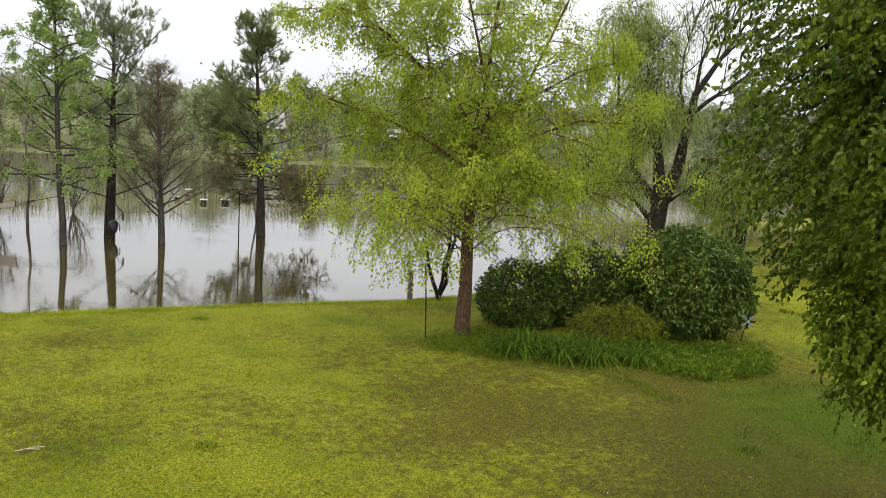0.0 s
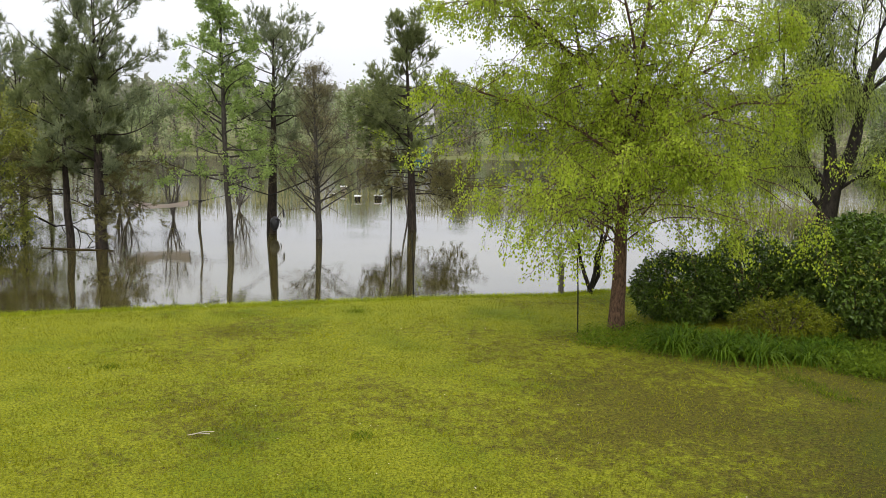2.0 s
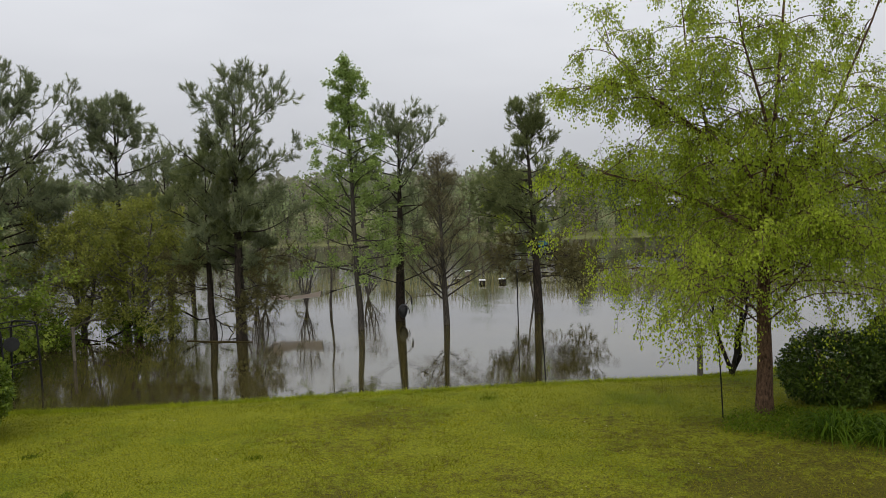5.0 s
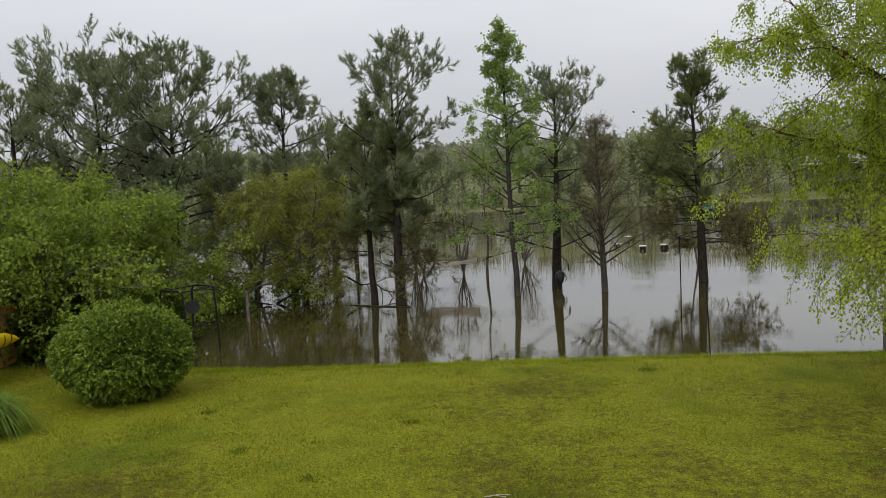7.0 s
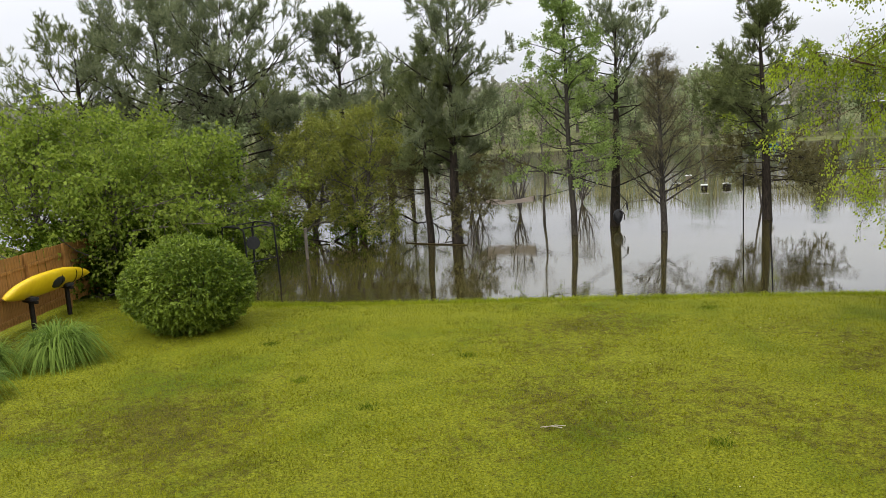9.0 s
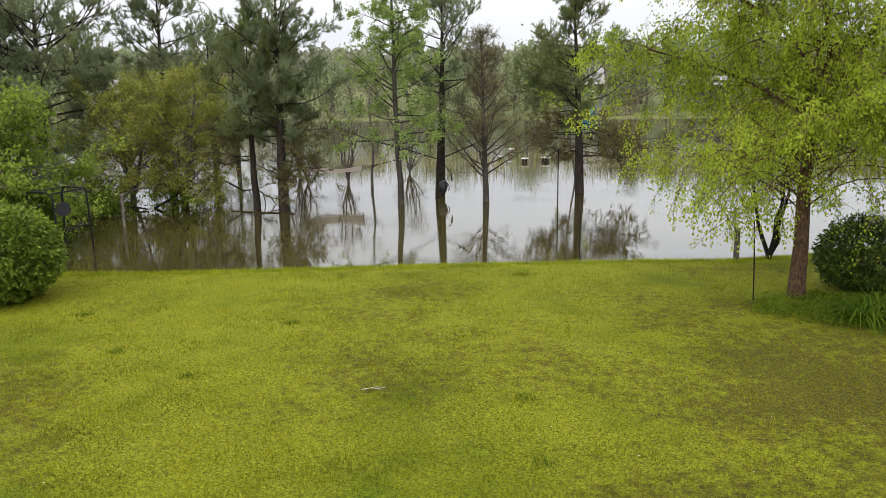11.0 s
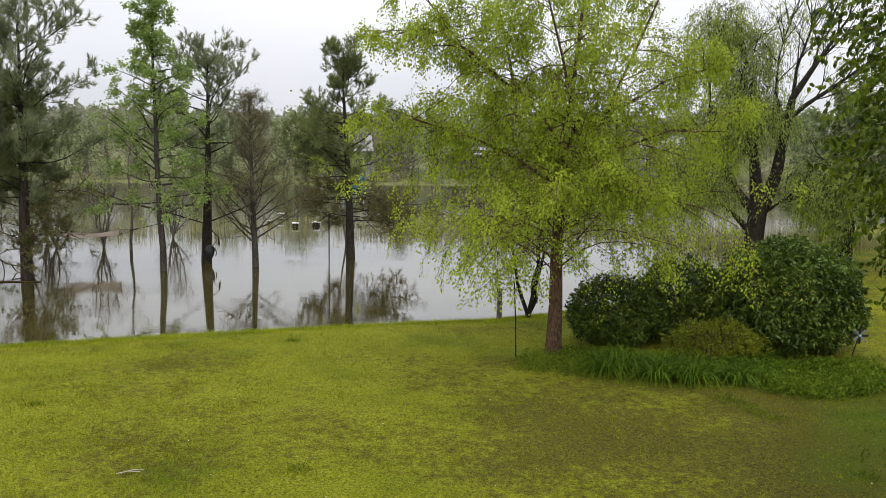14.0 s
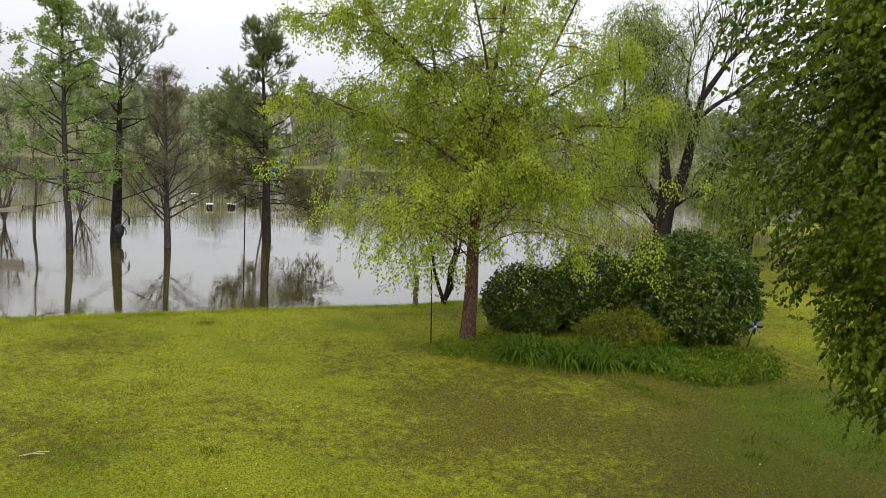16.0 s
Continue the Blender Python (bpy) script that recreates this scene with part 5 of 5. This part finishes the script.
part("seat", bm, M_BLACK_RUBBER, sw)
wd = Wood()
a = np.linspace(-0.6, 4.2, 14)
wd.tube(np.stack([0.16 + np.cos(a) * 0.16, np.full(14, -0.1), 0.5 + np.sin(a) * 0.24], 1), np.full(14, 0.022), 6)
child("strap", wd.mesh("strap", M_ROPE), sw)
wd = Wood()
wd.tube(np.array([(0.12, 0, 0.78), (0.4, 0, 1.15), (-0.3, 0.3, 1.75)]), np.full(3, 0.02), 5)
child("rope", wd.mesh("rope", M_ROPE), sw)
wd = Wood()
wd.tube(np.array([(0.4, 0, 1.15), (0.41, 0, 0.95), (0.42, 0, 0.8)]), [0.03, 0.05, 0.03], 6)
child("handle", wd.mesh("handle", M_BLACK_RUBBER), sw)
line("floating_log", [(-20.6, 28.3, 0.0), (-19.2, 28.2, 0.02), (-17.6, 28.4, 0.0)], 0.035, M_MUD_BOARD, "brown driftwood log floating by the pine trunks", "log")

def fallen_branch(at, pts, r, mat, label):
    ob = thing("fallen_branch", at, label, "branch")
    wd = Wood()
    pts = np.array(pts, float)
    wd.tube(pts, np.linspace(r, r * 0.4, len(pts)), 6)
    for s in (0.35, 0.5, 0.65, 0.8):
        p, d = along(pts, s)
        wd.tube(bend(p, away(d, 45), 0.35 * np.linalg.norm(pts[-1] - pts[0]), 4, 0.1, 0.15), np.linspace(r * 0.5, r * 0.15, 5), 4)
    child("limb", wd.mesh("limb", mat), ob)
    return ob


fallen_branch((-24.8, 27.6, 0), [(-1.6, 0, 0.0), (-0.6, 0.1, 0.75), (0.4, 0.1, 1.0), (1.5, 0, 0.95)], 0.06, M_WEATHERED, "pale dead branch hanging over flood water")
fallen_branch((-26.0, 27.4, 0), [(-1.5, 0, 0.25), (0, 0.1, 0.2), (1.8, 0, 0.05)], 0.08, M_DARK_BARK, "dark fallen limb lying in flood water")
fallen_branch((-20.9, 30.6, 0), [(-1.6, 0, 0.95), (-0.8, 0.2, 0.5), (0, 0.1, 0.62), (0.7, -0.2, 0.35), (1.6, 0, 0.15)], 0.045, M_DARK_BARK, "dark fallen limb lying in flood water")
fallen_branch((-23.0, 28.3, 0), [(-1.4, -0.3, 0.0), (-0.5, 0, 0.5), (0.3, 0.2, 1.2)], 0.07, M_DARK_BARK, "dark leaning limb rising from flood water")
for x, y, a in ((-5.42, 10.8, 20), (-5.38, 10.86, 35)):
    ob = thing("straw", pose(x, y, gz(x, y) + 0.04, 0, 0, a), "pale dry straw lying on the lawn", "straw")
    wd = Wood()
    wd.tube(np.array([(-0.16, 0, 0), (0, 0.02, 0.015), (0.17, 0, 0)]), np.full(3, 0.006), 4)
    child("stalk", wd.mesh("stalk", M_CANVAS), ob)

# ---- pinwheel flower ----
pw = thing("garden_pinwheel", on_ground(7.85, 19.15), "metal flower pinwheel on a leaning black stem", "garden ornament")
wd = Wood()
wd.tube(np.array([(0, 0, -0.2), (0.08, -0.03, 0.3), (0.16, -0.06, 0.66)]), np.full(3, 0.012), 6)
child("stem", wd.mesh("stem", M_BLACK_METAL), pw)
for k in range(8):
    a = k * math.pi / 4
    bm = bmesh.new()
    bmesh.ops.create_uvsphere(bm, u_segments=8, v_segments=6, radius=1)
    bmesh.ops.scale(bm, vec=(0.085, 0.006, 0.03), verts=bm.verts)
    bmesh.ops.translate(bm, vec=(0.12, 0, 0), verts=bm.verts)
    bmesh.ops.rotate(bm, cent=(0, 0, 0), matrix=Matrix.Rotation(a, 3, 'Y'), verts=bm.verts)
    part("petal", bm, M_PETAL if k % 2 else M_BLACK_METAL, pw).location = (0.17, -0.08, 0.68)
bm = bmesh.new()
bmesh.ops.create_uvsphere(bm, u_segments=10, v_segments=8, radius=0.03)
part("hub", bm, M_BLUE_ENAMEL, pw).location = (0.17, -0.1, 0.68)

# ---- far bank ----


def house(name, at, turn, w, d, h, roof_h, wall, roof, label, porch=False):
    ob = thing(name, Matrix.Translation(at) @ pose(0, 0, 0, 0, 0, turn), label, "house", "houses across the water")
    part("wall", box((-w / 2, -d / 2, -1), (w / 2, d / 2, h)), wall, ob)
    bm = bmesh.new()
    e = 0.4
    v = [bm.verts.new(c) for c in ((-w / 2 - e, -d / 2 - e, h), (w / 2 + e, -d / 2 - e, h), (w / 2 + e, d / 2 + e, h), (-w / 2 - e, d / 2 + e, h),
                                   (-w / 2 - e, 0, h + roof_h), (w / 2 + e, 0, h + roof_h))]
    for f in ((0, 1, 5, 4), (2, 3, 4, 5), (0, 4, 3), (1, 2, 5), (3, 2, 1, 0)):
        bm.faces.new([v[i] for i in f])
    bmesh.ops.translate(bm, vec=(0, 0, 0.01), verts=bm.verts)
    part("roof", bm, roof, ob)
    k = max(2, int(w / 2.6))
    for i in range(k):
        x = -w / 2 + w * (i + 0.5) / k
        wi = part("window", box((x - 0.5, -d / 2 - 0.05, 0.9), (x + 0.5, -d / 2 - 0.005, 2.2), 0.02), M_WHITE_PAINT, ob)
        part("pane", box((x - 0.42, -d / 2 - 0.07, 0.98), (x + 0.42, -d / 2 - 0.054, 2.12)), M_WINDOW, wi)
    if porch:
        part("deck", box((-w / 2, -d / 2 - 3, 0.0), (w / 2, -d / 2 - 0.1, 0.2)), M_WEATHERED, ob)
        for i in range(7):
            x = -w / 2 + 0.1 + (w - 0.2) * i / 6
            part("porch_post", box((x - 0.08, -d / 2 - 3, -1), (x + 0.08, -d / 2 - 2.84, 2.4)), M_WEATHERED, ob)
        part("porch_roof", box((-w / 2 - 0.3, -d / 2 - 3.3, 2.4), (w / 2 + 0.3, -d / 2 + 0.1, 2.6)), M_METAL_ROOF, ob)
    return ob


house("house", (-25.5, 122, 1.4), 15, 6, 7, 3.2, 2.4, M_SIDING, M_ROOF, "grey-sided gabled house on the far bank")
house("house", (-7.5, 131, 1.9), 0, 8, 7, 2.9, 0.7, M_ROOF, M_ROOF, "low house with pale metal roof and porch", True)
house("house", (-84, 90, 1.0), 45, 9, 7, 3.2, 2.0, M_SIDING, M_ROOF, "white house half hidden behind pines")
house("house", (-84, 62, 1.0), 55, 10, 7, 3.0, 2.0, M_SIDING, M_ROOF, "grey house half hidden behind green trees")
house("house", (26, 144, 1.8), -10, 10, 8, 3.6, 2.4, M_SIDING, M_ROOF, "grey-roofed house across the water")
tarp = thing("covered_boat", (-22.6, 113.5, 0.3), "boat under a teal cover on the far bank", "boat")
bm = box((-1.2, -0.6, 0), (1.2, 0.6, 0.9), 0.3)
part("cover", bm, M_TEAL, tarp)


def far_tree(at, top, reach, leaf, label, conifer=False, limbs=22, per=30, size=0.42):
    wood, tips = Wood(), []
    tr = trunk_line(top, 7, 0.15)
    wood.tube(tr, 0.22 * (1.1 - np.linspace(0, 1, 7)) + 0.02, 6)
    for k in range(limbs):
        u = (k + rng.uniform(0, 1)) / limbs
        p, d = along(tr, 0.16 + 0.8 * u)
        a, e = k * 2.4 + rng.normal() * 0.3, radians(15 + 35 * u + rng.normal() * 8)
        L = reach * rng.uniform(0.75, 1.15) * ((1.05 - 0.85 * u) if conifer else (0.5 + 0.5 * math.sin(3.0 * min(1, u + 0.1))))
        b = bend(p, (math.cos(a) * math.cos(e), math.sin(a) * math.cos(e), math.sin(e)), L, 3, 0.2, 0.14)
        wood.tube(b, [0.05, 0.035, 0.02, 0.008], 3)
        tips.append(b)
    return finish_tree("far_tree", at, wood, M_GREY_BARK, leaves_on(tips, per, size, 0.6, 0.2, leaf, spread=reach * 0.14), label, group="trees on the far bank")


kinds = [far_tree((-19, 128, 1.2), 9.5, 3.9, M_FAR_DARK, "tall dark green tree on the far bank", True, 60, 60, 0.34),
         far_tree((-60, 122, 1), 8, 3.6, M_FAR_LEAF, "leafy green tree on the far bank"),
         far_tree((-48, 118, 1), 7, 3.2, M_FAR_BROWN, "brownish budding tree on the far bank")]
copy_thing(kinds[0], Matrix.Translation((-38, 131, 1.2)) @ Matrix.Scale(0.75, 4))
copy_thing(kinds[0], Matrix.Translation((-14, 134, 1.4)) @ pose(0, 0, 0, 0, 0, 80) @ Matrix.Scale(0.88, 4))
frng = random.Random(5)
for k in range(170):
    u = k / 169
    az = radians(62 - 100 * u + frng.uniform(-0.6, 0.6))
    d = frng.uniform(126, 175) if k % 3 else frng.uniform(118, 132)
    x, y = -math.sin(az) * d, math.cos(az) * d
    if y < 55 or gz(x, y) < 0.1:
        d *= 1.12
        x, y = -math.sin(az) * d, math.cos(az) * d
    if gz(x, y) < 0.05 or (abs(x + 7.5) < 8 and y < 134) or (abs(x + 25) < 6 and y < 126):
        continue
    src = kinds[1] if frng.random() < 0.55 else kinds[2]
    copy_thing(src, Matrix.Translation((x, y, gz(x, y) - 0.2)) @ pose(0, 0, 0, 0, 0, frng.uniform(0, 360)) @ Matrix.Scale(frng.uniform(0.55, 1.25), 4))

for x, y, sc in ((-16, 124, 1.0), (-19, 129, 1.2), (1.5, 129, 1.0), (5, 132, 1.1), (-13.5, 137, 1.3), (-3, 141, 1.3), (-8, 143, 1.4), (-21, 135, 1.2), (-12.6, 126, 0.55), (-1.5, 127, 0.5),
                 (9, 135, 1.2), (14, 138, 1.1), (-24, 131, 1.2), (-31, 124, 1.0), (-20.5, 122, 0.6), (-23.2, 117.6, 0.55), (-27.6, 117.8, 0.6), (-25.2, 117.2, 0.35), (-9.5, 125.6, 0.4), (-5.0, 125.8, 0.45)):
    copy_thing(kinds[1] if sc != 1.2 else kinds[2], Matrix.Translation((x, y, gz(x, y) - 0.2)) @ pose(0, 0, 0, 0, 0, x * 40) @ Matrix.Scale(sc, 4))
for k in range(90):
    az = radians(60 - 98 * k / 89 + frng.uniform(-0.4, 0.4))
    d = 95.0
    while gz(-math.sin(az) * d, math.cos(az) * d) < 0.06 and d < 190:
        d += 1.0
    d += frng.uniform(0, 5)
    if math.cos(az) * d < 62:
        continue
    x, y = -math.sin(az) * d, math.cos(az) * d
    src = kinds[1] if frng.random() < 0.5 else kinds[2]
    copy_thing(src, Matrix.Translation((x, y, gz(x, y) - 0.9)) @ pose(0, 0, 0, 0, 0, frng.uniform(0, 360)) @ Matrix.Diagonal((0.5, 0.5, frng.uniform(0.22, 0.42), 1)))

# wooded ridge in the distance; its haze is only a paler leaf colour
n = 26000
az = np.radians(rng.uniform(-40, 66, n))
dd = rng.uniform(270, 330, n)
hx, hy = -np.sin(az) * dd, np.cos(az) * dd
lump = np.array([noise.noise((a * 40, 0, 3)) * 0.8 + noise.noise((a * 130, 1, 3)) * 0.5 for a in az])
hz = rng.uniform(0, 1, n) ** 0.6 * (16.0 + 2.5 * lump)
me = leaf_mesh("distant_woods", np.stack([hx, hy, hz], 1), rng.normal(size=(n, 3)), rng.normal(size=(n, 3)), rng.uniform(1.6, 3.4, n), rng.uniform(1.2, 2.4, n), M_RIDGE_HAZE)
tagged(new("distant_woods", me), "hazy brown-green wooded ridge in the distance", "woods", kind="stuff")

# ---- lawn blades, bank grass, fallen bits ----


def blades(name, x, y, height, width, mat, label, category):
    n = len(x)
    base = np.stack([x, y, ground_z(x, y)], 1)
    ax = rng.normal(size=(n, 3)) * [0.55, 0.55, 0.2] + [0, 0, 1]
    me = needle_mesh(name, base, ax, height, np.full(n, width), mat)
    return tagged(new(name, me), label, category, kind="stuff")


n = 260000
az1 = np.radians(rng.uniform(-34, 66, n))
dd1 = 7.5 + 20.5 * rng.uniform(0, 1, n) ** 1.1
gx1, gy1 = -np.sin(az1) * dd1, np.cos(az1) * dd1
s1 = shore_distance(gx1, gy1)
keep = (s1 > 0.05) & (gx1 > -24) & (rng.uniform(0, 1, n) > 0.75 * np.exp(-((gx1 - 3.0) ** 2 + (gy1 - 12.0) ** 2) / 50.0))
gx1, gy1 = gx1[keep], gy1[keep]
clump = np.array([noise.noise((a * 1.3, b * 1.3, 9)) for a, b in zip(gx1, gy1)])
tall = (0.035 + 0.035 * np.clip(clump + 0.3, 0, 1)) * rng.uniform(0.6, 1.4, len(gx1))
rich = np.hypot(gx1 - 8.9, gy1 - 13.0) < 2.8 + 2.6 * clump
blades("grass_blades", gx1[~rich], gy1[~rich], tall[~rich], 0.013, M_BLADE, "short lawn grass blades, wet and uneven", "grass")
blades("lush_grass", gx1[rich], gy1[rich], tall[rich] * 1.3, 0.012, M_BLADE_LUSH, "lush green grass patch beside the near tree", "grass")
n = 26000
i = rng.integers(3, 15, n)
u = rng.uniform(0, 1, n)
sx = SHORE[i, 0] + (SHORE[i + 1, 0] - SHORE[i, 0]) * u
sy = SHORE[i, 1] + (SHORE[i + 1, 1] - SHORE[i, 1]) * u - np.abs(rng.normal(size=n)) * 0.45 + 0.12
blades("bank_grass", sx, sy, rng.uniform(0.05, 0.17, n), 0.012, M_BLADE_TALL, "taller bright grass along the flooded edge", "grass")

n = 130
az1 = np.radians(rng.uniform(-32, 50, n))
dd1 = rng.uniform(9, 23, n)
px1, py1 = -np.sin(az1) * dd1, np.cos(az1) * dd1
keep = shore_distance(px1, py1) > 0.4
px1, py1 = px1[keep], py1[keep]
k = len(px1)
me = leaf_mesh("fallen_petals", np.stack([px1, py1, ground_z(px1, py1) + 0.05], 1), rng.normal(size=(k, 3)) * [1, 1, 0.2], rng.normal(size=(k, 3)) * [1, 1, 0.2],
               rng.uniform(0.02, 0.045, k), rng.uniform(0.015, 0.03, k), M_CANVAS)
tagged(new("fallen_petals", me), "pale fallen petals scattered on the lawn", "petals", kind="stuff")
n = 1000
spot = rng.uniform(0, 1, (9, 2)) * [30, 13] + [-20, 9]
j = rng.integers(0, 9, n)
tx, ty = (spot[j] + rng.normal(size=(n, 2)) * 0.11).T
u = rng.uniform(0, 1, 700)
tx = np.concatenate([tx, 4.15 + 0.75 * u + rng.normal(size=700) * 0.17])
ty = np.concatenate([ty, 16.1 - 1.6 * u + rng.normal(size=700) * 0.15])
keep = shore_distance(tx, ty) > 0.2
blades("weed_tufts", tx[keep], ty[keep], rng.uniform(0.04, 0.09, keep.sum()), 0.014, M_COVER, "darker weed tufts in the lawn", "grass")
